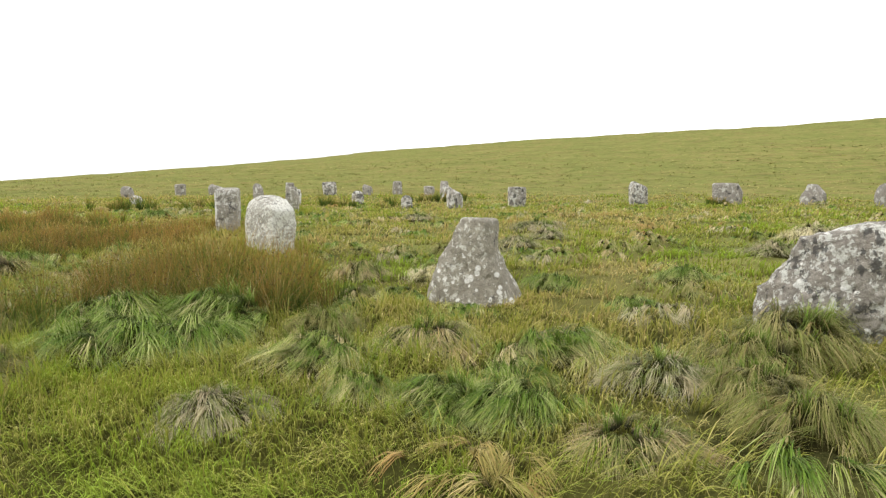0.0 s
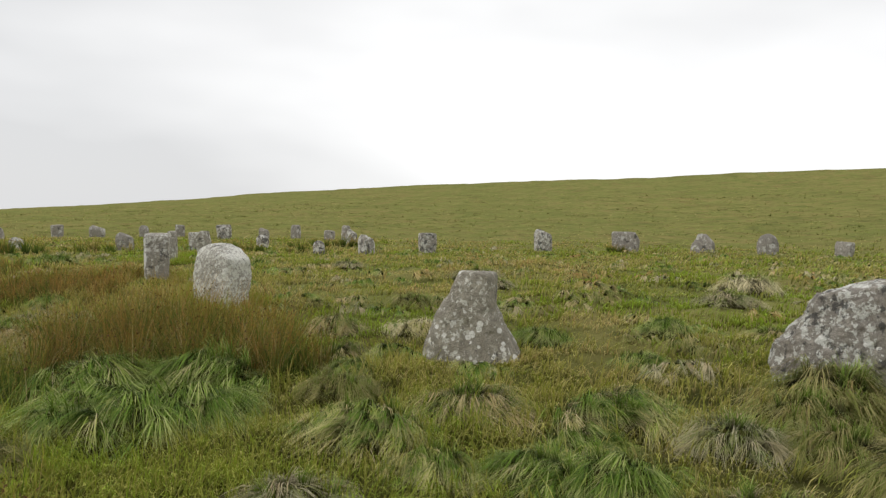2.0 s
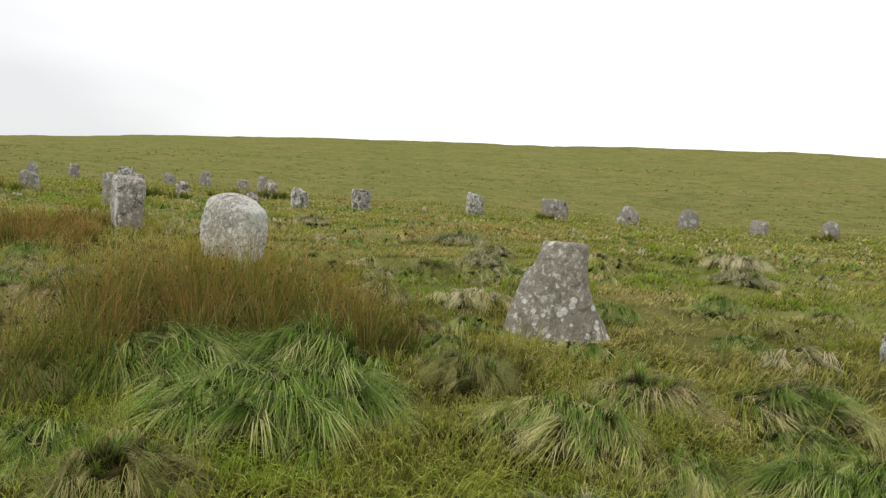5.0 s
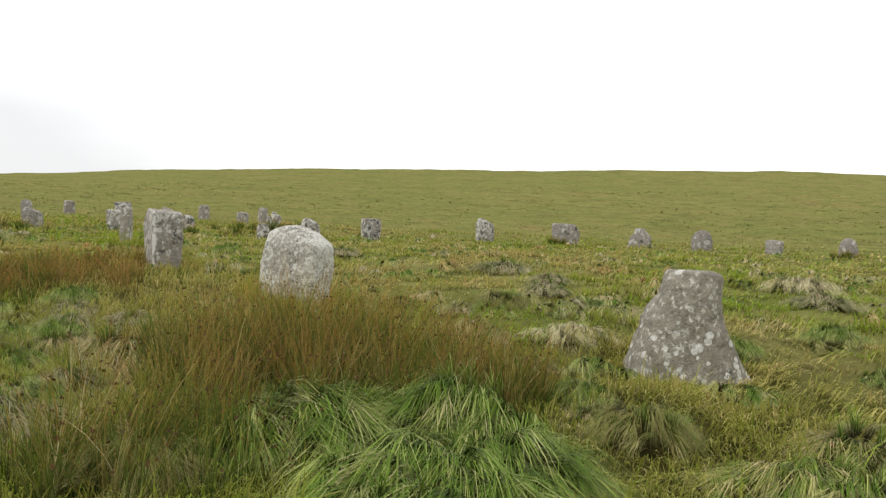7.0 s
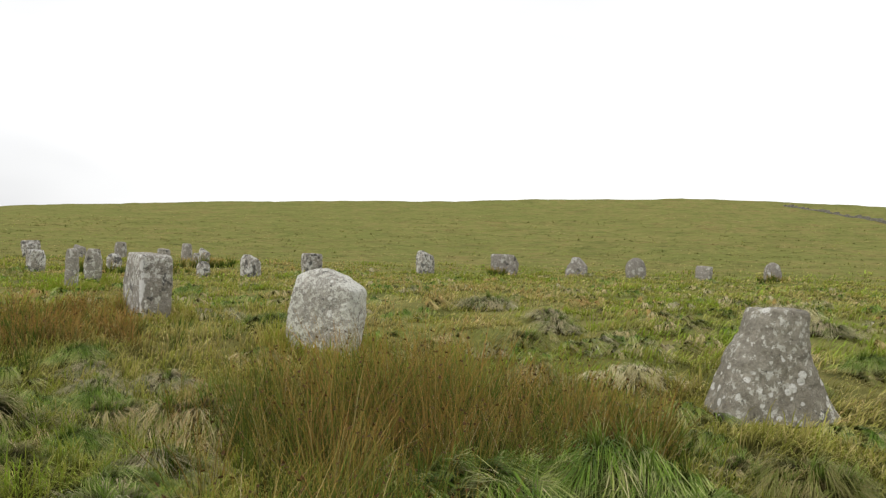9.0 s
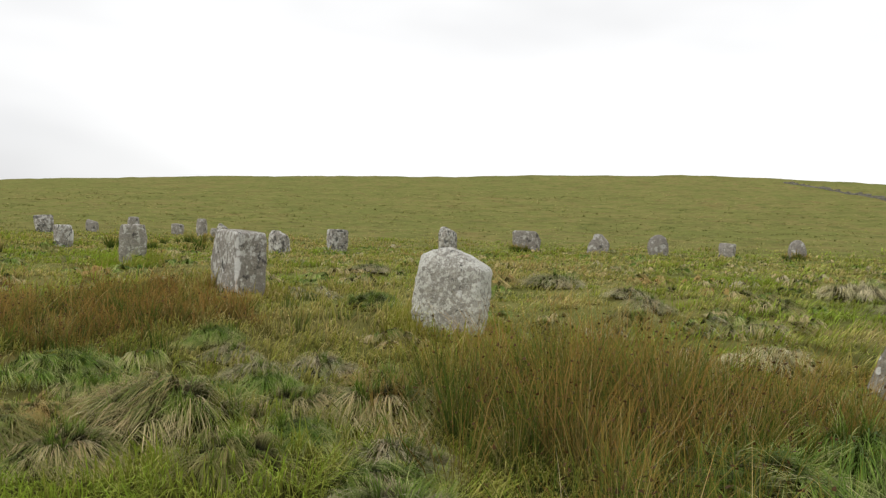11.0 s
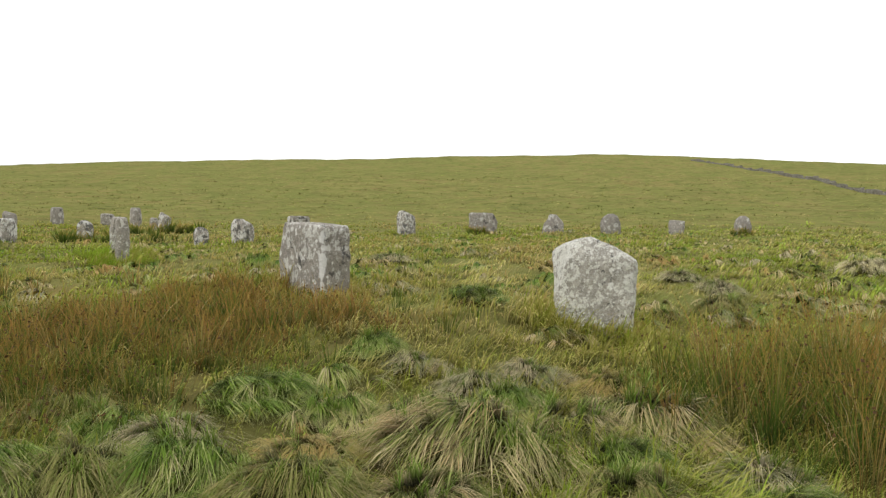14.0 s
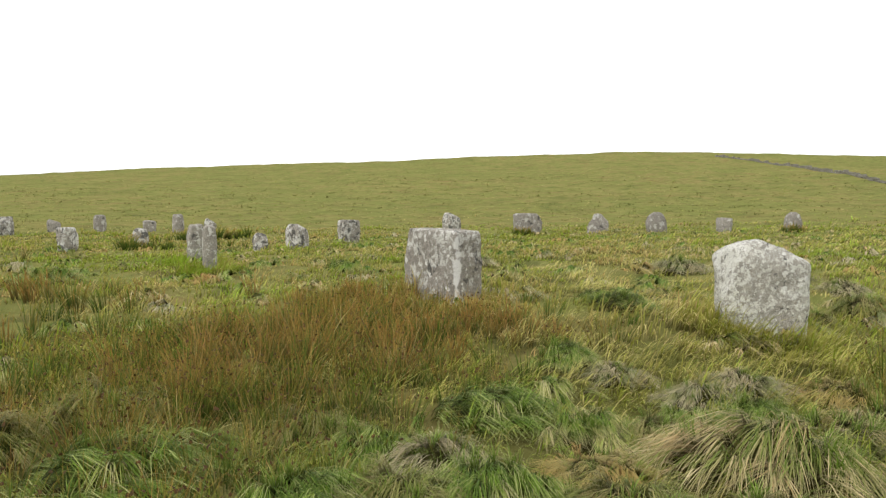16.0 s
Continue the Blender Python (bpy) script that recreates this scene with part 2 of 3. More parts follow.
        disc = n.math("MULTIPLY", n.ramp(size, (0.33, 0.95), (0.39, 0.0)), n.ramp(chosen, (0.80, 0.0), (0.82, 1.0)))
        disc = n.math("MULTIPLY", disc, n.ramp(n.noise(40.0, 4.0, 0.7, at), (0.36, 0.35), (0.48, 1.0)))
        c = n.mix(disc, c, (0.74, 0.73, 0.68))
    c = n.mix(n.ramp(dark, (0.665 - black, 0.0), (0.69 - black, 0.88)), c, (0.075, 0.072, 0.066))
    if seam:
        line = n.node("ShaderNodeCombineXYZ", X=place.outputs["X"], Y=place.outputs["Y"])
        gap = n.node("ShaderNodeVectorMath")
        gap.operation = "DISTANCE"
        n.tree.links.new(line.outputs[0], gap.inputs[0])
        gap.inputs[1].default_value = (*seam, 0.0)
        edge = n.math("ADD", gap.outputs["Value"], n.math("MULTIPLY", n.math("SUBTRACT", n.noise(4.5, 8.0, 0.7, at), 0.5), 0.36))
        c = n.mix(n.ramp(edge, (0.03, 0.9), (0.055, 0.0)), c, (0.70, 0.69, 0.65))
    if tone:
        c = n.mix(1.0, c, n.ramp(own, (0.0, 1.0 - tone), (1.0, 1.0)), "MULTIPLY")
    n.bump(n.math("ADD", n.math("MULTIPLY", grain, 0.3), n.math("MULTIPLY", speck, 0.7)), 1.0, 0.035)
    return n.colour(c)


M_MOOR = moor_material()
M_PALE = granite("pale_lichened_granite", (0.47, 0.445, 0.39), (0.72, 0.715, 0.645), 0.18, 0.06, 24.0, 13.0)
M_GREYROCK = granite("grey_granite", (0.36, 0.333, 0.27), (0.64, 0.63, 0.56), 0.10, 0.04, 19.0, 10.0, low=0.45)
M_MOTTLED = granite("mottled_granite", (0.34, 0.312, 0.268), (0.62, 0.62, 0.565), 0.14, 0.10, 12.0, 11.0, low=0.1)
M_STREAKED = granite("streaked_granite", (0.38, 0.352, 0.305), (0.63, 0.62, 0.565), 0.13, 0.075, 12.0, 12.0, seam=(-0.225, -0.52))
M_PILLAR = granite("pillar_granite", (0.38, 0.352, 0.305), (0.63, 0.62, 0.565), 0.12, 0.08, 8.0, 0.0)
M_WALL = granite("wall_granite", (0.26, 0.245, 0.20), (0.46, 0.45, 0.40), 0.06, 0.05, 3.0)
M_FARROCK = granite("weathered_granite", (0.39, 0.36, 0.315), (0.68, 0.67, 0.62), 0.16, 0.14, 6.0, tone=0.12)
M_PLAINROCK = granite("plain_grey_granite", (0.37, 0.342, 0.30), (0.60, 0.59, 0.54), 0.10, 0.07, 5.0, tone=0.2)

# ---- the moor: one sheet of ground from the path to the skyline ----
CX, CY, CREST = -4.0, 5.0, 240.0


def fbm(x, y, scale, octaves=4, seed=0.0):
    """Rolling value noise over arrays, about -1 to 1."""
    total, amp = np.zeros_like(x), 1.0
    for o in range(octaves):
        u, v = x / scale + seed + 17.3 * o, y / scale - seed + 9.1 * o
        i, j = np.floor(u), np.floor(v)
        fu, fv = u - i, v - j
        fu, fv = fu * fu * (3 - 2 * fu), fv * fv * (3 - 2 * fv)

        def rnd(a, b):
            s = np.sin(a * 127.1 + b * 311.7 + o * 74.7) * 43758.5453
            return 2 * (s - np.floor(s)) - 1

        total += amp * ((rnd(i, j) * (1 - fu) + rnd(i + 1, j) * fu) * (1 - fv) + (rnd(i, j + 1) * (1 - fu) + rnd(i + 1, j + 1) * fu) * fv)
        amp, scale = amp * 0.5, scale * 0.5
    return total / 1.6


def ground(x, y):
    """The height of the ground: a shallow fall to the stones, then the hill."""
    x, y = np.asarray(x, float), np.asarray(y, float)
    dx, dy = x - CX, y - CY
    r, a = np.hypot(dx, dy), np.arctan2(dx, dy)
    k = np.minimum(1.0, 70.0 / np.maximum(r, 1e-6))
    px, py = CX + dx * k, CY + dy * k
    z = 0.24 + 0.0063 * px - 0.0245 * py - 0.385 * np.exp(-((px + 2) ** 2 + (py - 5) ** 2) / 120)
    z = z + 0.124 * np.exp(-((px - 1) ** 2 + (py - 17) ** 2) / 150) - 0.072 * np.exp(-((px - 12) ** 2 + (py - 39) ** 2) / 150)
    z = z + 0.13 * np.exp(-((px + 1.4) ** 2 / 5 + (py - 15) ** 2 / 12))
    crest = 3.22 - 0.32 * np.cos(a) + 9.73 * np.sin(a) + 0.03 * np.cos(2 * a) + 6.16 * np.sin(2 * a) + 1.32 * np.exp(-(((a - 0.96) / 0.16) ** 2)) + 0.75 * np.exp(-(((a - 0.2) / 0.19) ** 2))
    s = np.clip((r - 42) / (CREST - 42), 0, 1)
    z = z + (crest - z) * s**1.7 - 0.09 * np.maximum(0, r - CREST) + 0.000014 * np.maximum(0, r - CREST) ** 2
    far = np.clip((r - 20) / 60, 0, 1)
    z = z + (0.05 + 0.08 * np.clip((r - 2) / 5, 0, 1)) * fbm(x, y, 1.0, 3) + far * 0.16 * fbm(x, y, 5.0, 3, 3.0) + np.clip((r - 60) / 120, 0, 1) * 0.5 * fbm(x, y, 22.0, 3, 8.0)
    return z


def at_ground(x, y):
    return float(ground(np.array([x]), np.array([y]))[0])


def mesh_of(name, verts, tris, uv=None, smooth=False):
    """A mesh of triangles from arrays; uv: a pair for each vertex."""
    me = bpy.data.meshes.new(name)
    verts, tris = np.ascontiguousarray(verts, np.float32), np.ascontiguousarray(tris, np.int32)
    me.vertices.add(len(verts))
    me.vertices.foreach_set("co", verts.ravel())
    me.loops.add(tris.size)
    me.loops.foreach_set("vertex_index", tris.ravel())
    me.polygons.add(len(tris))
    me.polygons.foreach_set("loop_start", np.arange(0, tris.size, 3, dtype=np.int32))
    me.polygons.foreach_set("use_smooth", np.full(len(tris), smooth))
    if uv is not None:
        me.uv_layers.new(name="UVMap").data.foreach_set("uv", np.ascontiguousarray(uv[tris.ravel()], np.float32).ravel())
    me.update(calc_edges=True)
    return me


def build_moor():
    radii = [0.0] + [0.16 * i for i in range(1, 76)]
    while radii[-1] < 4200:
        radii.append(radii[-1] * (1.022 if radii[-1] < 260 else 1.09))
    turns = np.radians(np.concatenate([np.linspace(-48, 98, 320), np.linspace(98, 312, 70)[1:-1]]))
    rr, aa = np.meshgrid(np.array(radii[1:]), turns, indexing="ij")
    x, y = CX + rr * np.sin(aa), CY + rr * np.cos(aa)
    verts = np.stack([x.ravel(), y.ravel(), ground(x, y).ravel()], 1)
    n, m = rr.shape
    i, j = np.meshgrid(np.arange(n - 1), np.arange(m), indexing="ij")
    a, b, c, d = i * m + j, i * m + (j + 1) % m, (i + 1) * m + (j + 1) % m, (i + 1) * m + j
    tris = np.concatenate([np.stack([a, c, b], -1).reshape(-1, 3), np.stack([a, d, c], -1).reshape(-1, 3)])
    verts = np.vstack([verts, [[CX, CY, at_ground(CX, CY)]]])
    k = np.arange(m)
    tris = np.vstack([tris, np.stack([np.full(m, n * m), k, (k + 1) % m], 1)])
    ob = new("ground", mesh_of("ground", verts, tris, None, True))
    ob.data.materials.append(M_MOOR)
    tagged(ob, "green and straw-coloured moorland rising to a low hill", "moorland", kind="structure")


build_moor()


# ---- standing stones ----
def stone(x, y, width, depth, height, outline, facing, material, label, lean=(0, 0), square=4.0, rough=0.05, seed=0.0, sink=0.15, fine=1.0, chips=9, circle="stones of the near circle"):
    """A standing stone. outline: rows of height share, left and right half-widths in shares of half the width, rising to the top; depth follows more gently."""
    levels, around = int(34 * fine), int(56 * fine)
    hs = np.array([row[0] for row in outline])
    ls, rs = np.array([row[1] for row in outline]), np.array([row[2] for row in outline])
    t = np.linspace(0, 1, levels)
    turn = np.linspace(0, 2 * np.pi, around, endpoint=False)
    verts = []
    total = height + sink
    for k in t:
        share = max(0.0, (k * total - sink) / height)
        left, right = np.interp(share, hs, ls), np.interp(share, hs, rs)
        c, s = np.cos(turn), np.sin(turn)
        q = (np.abs(c) ** square + np.abs(s) ** square) ** (-1 / square)
        mid, half = (right - left) / 2, (right + left) / 2
        thick = depth / 2 * (0.55 + 0.45 * half) * (1.06 - 0.12 * share)
        verts.append(np.stack([width / 2 * (mid + half * c * q), thick * s * q, np.full(around, k * total - sink)], 1))
    verts = list(np.concatenate(verts))
    top = verts[-around:]
    rings = 5
    centre = sum(top) / around
    for g in range(1, rings):
        for v in top:
            w = v + (centre - v) * g / rings
            verts.append(np.array([w[0], w[1], w[2] + 0.012 * height * (1 - (1 - g / rings) ** 2)]))
    verts.append(centre + np.array([0, 0, 0.012 * height]))
    verts = np.array(verts)
    rows = levels + rings - 1
    i, j = np.meshgrid(np.arange(rows - 1), np.arange(around), indexing="ij")
    a, b, c, d = i * around + j, i * around + (j + 1) % around, (i + 1) * around + (j + 1) % around, (i + 1) * around + j
    tris = np.concatenate([np.stack([a, b, c], -1).reshape(-1, 3), np.stack([a, c, d], -1).reshape(-1, 3)])
    k = np.arange(around)
    tris = np.vstack([tris, np.stack([(rows - 1) * around + k, (rows - 1) * around + (k + 1) % around, np.full(around, len(verts) - 1)], 1)])
    # Old breaks: flat chips off corners and sides.
    chip = random.Random(int(seed * 13 + 5))
    for _ in range(chips):
        a, up = chip.uniform(0, 2 * math.pi), chip.uniform(-0.25, 0.75)
        d = np.array([math.cos(a) / width, math.sin(a) / depth, up / height])
        d /= np.linalg.norm(d)
        along = verts @ d
        limit = np.quantile(along[verts[:, 2] > 0], chip.uniform(0.90, 0.985))
        verts = verts - np.clip(along - limit, 0, None)[:, None] * d * chip.uniform(0.7, 0.95)
    # Weathering: broad dents, chipped edges and pits.
    out = verts - np.array([0, 0, height * 0.45])
    out /= np.linalg.norm(out, axis=1)[:, None] + 1e-9
    push = []
    for v in verts:
        p = Vector(v) + Vector((seed * 7.1, seed * 3.3, seed))
        big, mid, small = noise.noise(p * 2.1), noise.noise(p * 5.5), noise.noise(p * 15.0)
        ridge = -abs(noise.noise(p * 3.4 + Vector((9, 9, 9))))
        pits = noise.noise(p * 33.0)
        push.append(rough * (0.6 * big + 0.7 * mid + 0.36 * small + 0.24 * pits + 0.8 * ridge + 0.25))
    verts = verts + out * np.array(push)[:, None] * np.array([1, 1, 0.7])
    ob = new("standing_stone", mesh_of("standing_stone", verts, tris, None, True))
    ob.data.materials.append(material)
    ob.matrix_world = pose(x, y, at_ground(x, y), lean[0], lean[1], facing)
    return tagged(ob, label, "standing stone", circle)


def facing(x, y, ex=-4.5, ey=4.5):
    """The turn that shows a stone's broad face to the middle of the path."""
    return math.degrees(math.atan2(-(x - ex), y - ey))


BELL = [(0, 1.15, 1.20), (0.12, 1.09, 1.05), (0.27, 1.0, 0.89), (0.40, 0.90, 0.74), (0.50, 0.83, 0.64), (0.60, 0.755, 0.56), (0.66, 0.66, 0.53), (0.74, 0.535, 0.52), (0.84, 0.49, 0.53), (0.93, 0.47, 0.53), (0.98, 0.44, 0.51), (1, 0.38, 0.44)]
DOME = [(0, 0.84, 0.96), (0.25, 0.88, 0.97), (0.5, 0.93, 0.98), (0.72, 0.97, 1.0), (0.78, 1.0, 0.97), (0.83, 0.98, 0.84), (0.87, 0.90, 0.66), (0.93, 0.70, 0.38), (0.98, 0.46, 0.12), (1, 0.30, 0.0)]
BLOCK = [(0, 0.86, 0.86), (0.2, 0.92, 0.95), (0.6, 0.97, 1.0), (0.92, 1.0, 0.98), (0.98, 0.95, 0.93), (1, 0.88, 0.86)]
PILLAR = [(0, 0.9, 0.95), (0.4, 0.95, 1.0), (0.8, 0.95, 0.9), (0.95, 0.85, 0.8), (1, 0.65, 0.6)]
ROUND = [(0, 0.9, 0.95), (0.5, 1.0, 1.0), (0.75, 0.95, 0.9), (0.88, 0.8, 0.7), (0.96, 0.62, 0.42), (1, 0.45, 0.2)]
SLANT = [(0, 0.95, 0.95), (0.45, 1.0, 1.0), (0.72, 1.0, 0.95), (0.8, 0.98, 0.7), (0.9, 0.9, 0.1), (0.97, 0.8, -0.35), (1, 0.7, -0.45)]
HUNCH = [(0, 1.0, 1.0), (0.35, 0.98, 1.0), (0.55, 0.82, 0.97), (0.68, 0.66, 0.86), (0.75, 0.56, 0.68), (0.9, 0.52, 0.40), (0.97, 0.46, 0.30), (1, 0.36, 0.2)]
DISC = [(0, 0.88, 0.92), (0.12, 0.94, 0.97), (0.3, 1.0, 1.0), (0.55, 0.98, 0.94), (0.75, 0.86, 0.80), (0.88, 0.64, 0.62), (0.96, 0.40, 0.38), (1, 0.22, 0.2)]
BOULDER = [(0, 1.0, 0.95), (0.24, 1.0, 0.98), (0.33, 0.97, 0.96), (0.39, 0.84, 0.95), (0.52, 0.73, 0.94), (0.70, 0.61, 0.88), (0.85, 0.48, 0.76), (0.92, 0.12, 0.68), (0.985, -0.22, 0.59), (1, -0.3, 0.54)]

stone(2.05, 8.76, 1.02, 0.62, 1.02, BELL, -32, M_GREYROCK, "grey granite standing stone with sloping shoulders and lichen spots", square=4.6, rough=0.032, seed=1, fine=2.0)
stone(-0.66, 12.88, 0.91, 0.64, 1.02, DOME, -50, M_PALE, "pale lichen-covered granite slab with a rounded top in rushes", square=7.0, rough=0.022, seed=2, fine=1.8, chips=4)
stone(-1.82, 16.70, 0.49, 1.12, 0.99, BLOCK, 1.0, M_STREAKED, "tall square-topped granite block streaked with white lichen", square=12.0, rough=0.02, seed=3, fine=1.8, chips=3)
stone(5.02, 6.02, 1.5, 0.76, 0.99, BOULDER, -38, M_MOTTLED, "broad granite boulder mottled with black and white lichen", square=3.0, rough=0.06, seed=4, fine=1.8)
stone(-1.71, 24.36, 0.29, 0.38, 1.0, PILLAR, -16, M_PILLAR, "slim weathered granite pillar standing in short grass", square=7.0, rough=0.018, seed=5, chips=3)
stone(-0.70, 27.4, 0.48, 0.42, 1.04, BLOCK, facing(-0.70, 27.4), M_PILLAR, "pale granite standing stone beside a slimmer pillar", square=5.0, rough=0.03, seed=6)

# The far arc of the near circle: place, width, depth, height, form.
FAR_ARC = [
    (32.75, 26.0, 0.84, 0.7, 1.16, DISC, "rounded grey granite stone with a dark rush clump beside it"),
    (31.3, 29.3, 0.86, 0.6, 0.82, BLOCK, "small low granite stone standing in grass"),
    (29.1, 32.3, 1.14, 0.8, 1.12, DISC, "squat rounded granite stone on the far arc"),
    (26.6, 34.65, 1.22, 0.8, 1.16, HUNCH, "hunched granite stone with a narrow raised top"),
    (22.95, 36.9, 1.62, 0.9, 1.24, BLOCK, "broad flat-topped granite block, the widest of the arc"),
    (18.25, 38.15, 0.98, 0.7, 1.32, SLANT, "granite stone with a slanting top and bright lichen"),
    (10.83, 37.3, 0.92, 0.7, 1.10, BLOCK, "square granite stone freckled with white lichen"),
    (7.12, 35.65, 0.62, 0.9, 0.98, SLANT, "narrow leaning granite stone with a sloping top"),
    (4.42, 33.75, 0.52, 0.45, 0.66, ROUND, "small granite stump half hidden by rushes"),
]
for n, (x, y, w, d, h, form, label) in enumerate(FAR_ARC):
    stone(x, y, w, d, h, form, facing(x, y) + (14, -20, 8, -12, 6, 32, 22, 30, 0)[n], M_PLAINROCK if n < 5 else M_FARROCK, label, lean=((n * 5) % 5 - 2, (n * 3) % 5 - 2), square=7.0, rough=0.022, seed=10 + n, fine=0.8, chips=3)

# The second circle, farther off.
SECOND = [
    (1.5, 62.4, 1.45, 1.0, 1.15, BLOCK, "broad grey stone of the farther circle"),
    (7.3, 62.4, 1.05, 0.8, 1.12, PILLAR, "upright grey stone of the farther circle"),
    (9.17, 48.75, 0.84, 0.7, 1.06, SLANT, "upright mottled stone at the farther circle's edge"),
    (10.37, 56.3, 0.86, 0.8, 1.24, PILLAR, "tall grey stone of the farther circle"),
    (9.63, 59.5, 1.08, 0.8, 0.86, BLOCK, "low blocky stone of the farther circle"),
    (2.57, 40.85, 0.80, 0.7, 0.68, ROUND, "low rounded stone among dark rushes"),
    (-0.9, 38.5, 0.84, 0.8, 0.86, BLOCK, "cube-like stone with a pale top and dark hollow face"),
    (4.87, 64.2, 1.05, 0.8, 0.90, SLANT, "slanting stone of the farther circle"),
    (-4.05, 37.5, 0.95, 0.8, 0.80, SLANT, "low tapering grey stone of the farther circle"),
    (-2.0, 67.3, 1.0, 0.8, 1.0, BLOCK, "small distant grey stone on the far side"),
    (-4.9, 67.5, 0.95, 0.8, 0.95, ROUND, "rounded distant stone on the far side"),
    (-8.5, 67.0, 1.5, 0.9, 1.0, SLANT, "broad distant stone with a sloping top"),
    (-11.3, 65.9, 1.1, 0.9, 1.0, BLOCK, "square distant stone of the farther circle"),
    (-8.7, 38.3, 0.75, 0.6, 0.62, ROUND, "low pale stone near the rushes"),
    (-14.5, 61.0, 1.2, 0.9, 0.95, ROUND, "squat distant stone on the farther circle"),
    (9.3, 50.6, 0.55, 0.5, 0.72, PILLAR, "small stone beside a taller one"),
]
for n, (x, y, w, d, h, form, label) in enumerate(SECOND):
    stone(x, y, w * 0.8, d * 0.72, h, form, facing(x, y) + (20 if n % 3 == 0 else -10), M_FARROCK if n in (0, 2, 5, 6, 13) else M_PLAINROCK, label, lean=((n * 5) % 7 - 3, (n * 3) % 7 - 3), square=6.0, rough=0.026, seed=30 + n, fine=0.6, chips=3, circle="stones of the farther circle")

# ---- the dry-stone wall that climbs the hill ----
def dry_stone_wall():
    way = [(92, 12), (120, 39.5), (134, 50), (150, 62), (175, 84), (187, 101), (190, 112)]
    rng = random.Random(5)
    box = np.array([(sx, sy, sz) for sx in (-1, 1) for sy in (-1, 1) for sz in (-1, 1)], float) / 2
    faces = [(0, 1, 3), (0, 3, 2), (4, 6, 7), (4, 7, 5), (0, 4, 5), (0, 5, 1), (2, 3, 7), (2, 7, 6), (0, 2, 6), (0, 6, 4), (1, 5, 7), (1, 7, 3)]
    verts, tris = [], []
    for (ax, ay), (bx, by) in zip(way[:-1], way[1:]):
        length, turn = math.hypot(bx - ax, by - ay), math.atan2(by - ay, bx - ax)
        along = 0.0
        while along < length:
            step = rng.uniform(0.5, 1.0)
            k = along / length
            x, y = ax + (bx - ax) * k, ay + (by - ay) * k
            z, tall = at_ground(x, y) - 0.15, (rng.uniform(0.7, 1.3) if rng.random() > 0.3 else 0.4) * (0.52 if ax < 170 else 0.40)
            while tall > 0:
                h = rng.uniform(0.28, 0.5)
                v = box * np.array([step * rng.uniform(0.85, 1.1), rng.uniform(0.55, 0.85), h]) + np.array([[rng.uniform(-0.06, 0.06) for _ in range(3)] for _ in range(8)])
                c, s = math.cos(turn + rng.uniform(-0.2, 0.2)), math.sin(turn + rng.uniform(-0.2, 0.2))
                v = np.stack([x + v[:, 0] * c - v[:, 1] * s, y + v[:, 0] * s + v[:, 1] * c, z + h / 2 + v[:, 2]], 1)
                tris += [[f + len(verts) for f in face] for face in faces]
                verts += list(v)
                z, tall = z + h * 0.92, tall - h
            along += step
    ob = new("dry_stone_wall", mesh_of("dry_stone_wall", np.array(verts), np.array(tris)))
    ob.data.materials.append(M_WALL)
    tagged(ob, "tumbled grey dry-stone wall climbing the hill", "stone wall", kind="structure")


dry_stone_wall()

# ---- grass ----
RNG = np.random.default_rng(7)
# The line of the trodden path across the moor.
TROD = [(0.05, 0.0), (-0.85, 0.5), (-1.75, 1.25), (-2.6, 2.2), (-3.2, 2.95), (-3.6, 3.75), (-4.2, 4.3), (-4.8, 5.1), (-5.45, 5.9), (-6.35, 6.8), (-7.15, 7.9), (-7.9, 8.85), (-8.35, 9.45)]
WAY = np.array(TROD)


def near_path(x, y):
    """How far a place lies from the line walked."""
    best = np.full(len(x), 1e9)
    for a, b in zip(WAY[:-1], WAY[1:]):
        d = b - a
        k = np.clip(((x - a[0]) * d[0] + (y - a[1]) * d[1]) / max(d @ d, 1e-9), 0, 1)
        best = np.minimum(best, np.hypot(x - a[0] - k * d[0], y - a[1] - k * d[1]))
    return best


def blades(base, length, width, turn, reach, rise, fall, segs=3, twist=0.0, tint=None):
    """Tapered, arching blades as arrays: they go out along turn by reach and up by rise, and bow down by fall, in shares of their length."""
    n = len(base)
    s = np.linspace(0, 1, segs + 1)[None, :]
    L = length[:, None]
    out = L * reach[:, None] * (0.35 * s + 0.65 * s * s)
    up = L * (rise[:, None] * s - fall[:, None] * s * s)
    cx = base[:, 0, None] + np.sin(turn)[:, None] * out
    cy = base[:, 1, None] + np.cos(turn)[:, None] * out
    cz = base[:, 2, None] + up
    side = turn + np.pi / 2 + twist
    wx, wy = np.sin(side)[:, None] * width[:, None] / 2, np.cos(side)[:, None] * width[:, None] / 2
    taper = np.array([0.75 + 0.25 * min(1, 4 * v) for v in s[0]]) * (1 - s[0] ** 2.2)
    left = np.stack([cx - wx * taper, cy - wy * taper, cz], -1)
    right = np.stack([cx + wx * taper, cy + wy * taper, cz], -1)
    verts = np.concatenate([np.stack([left[:, :-1], right[:, :-1]], 2).reshape(n, 2 * segs, 3), np.stack([cx[:, -1], cy[:, -1], cz[:, -1]], -1)[:, None]], 1)
    per = 2 * segs + 1
    pattern = []
    for k in range(segs - 1):
        pattern += [(2 * k, 2 * k + 1, 2 * k + 3), (2 * k, 2 * k + 3, 2 * k + 2)]
    pattern.append((2 * segs - 2, 2 * segs - 1, 2 * segs))
    tris = (np.arange(n)[:, None, None] * per + np.array(pattern)[None]).reshape(-1, 3)
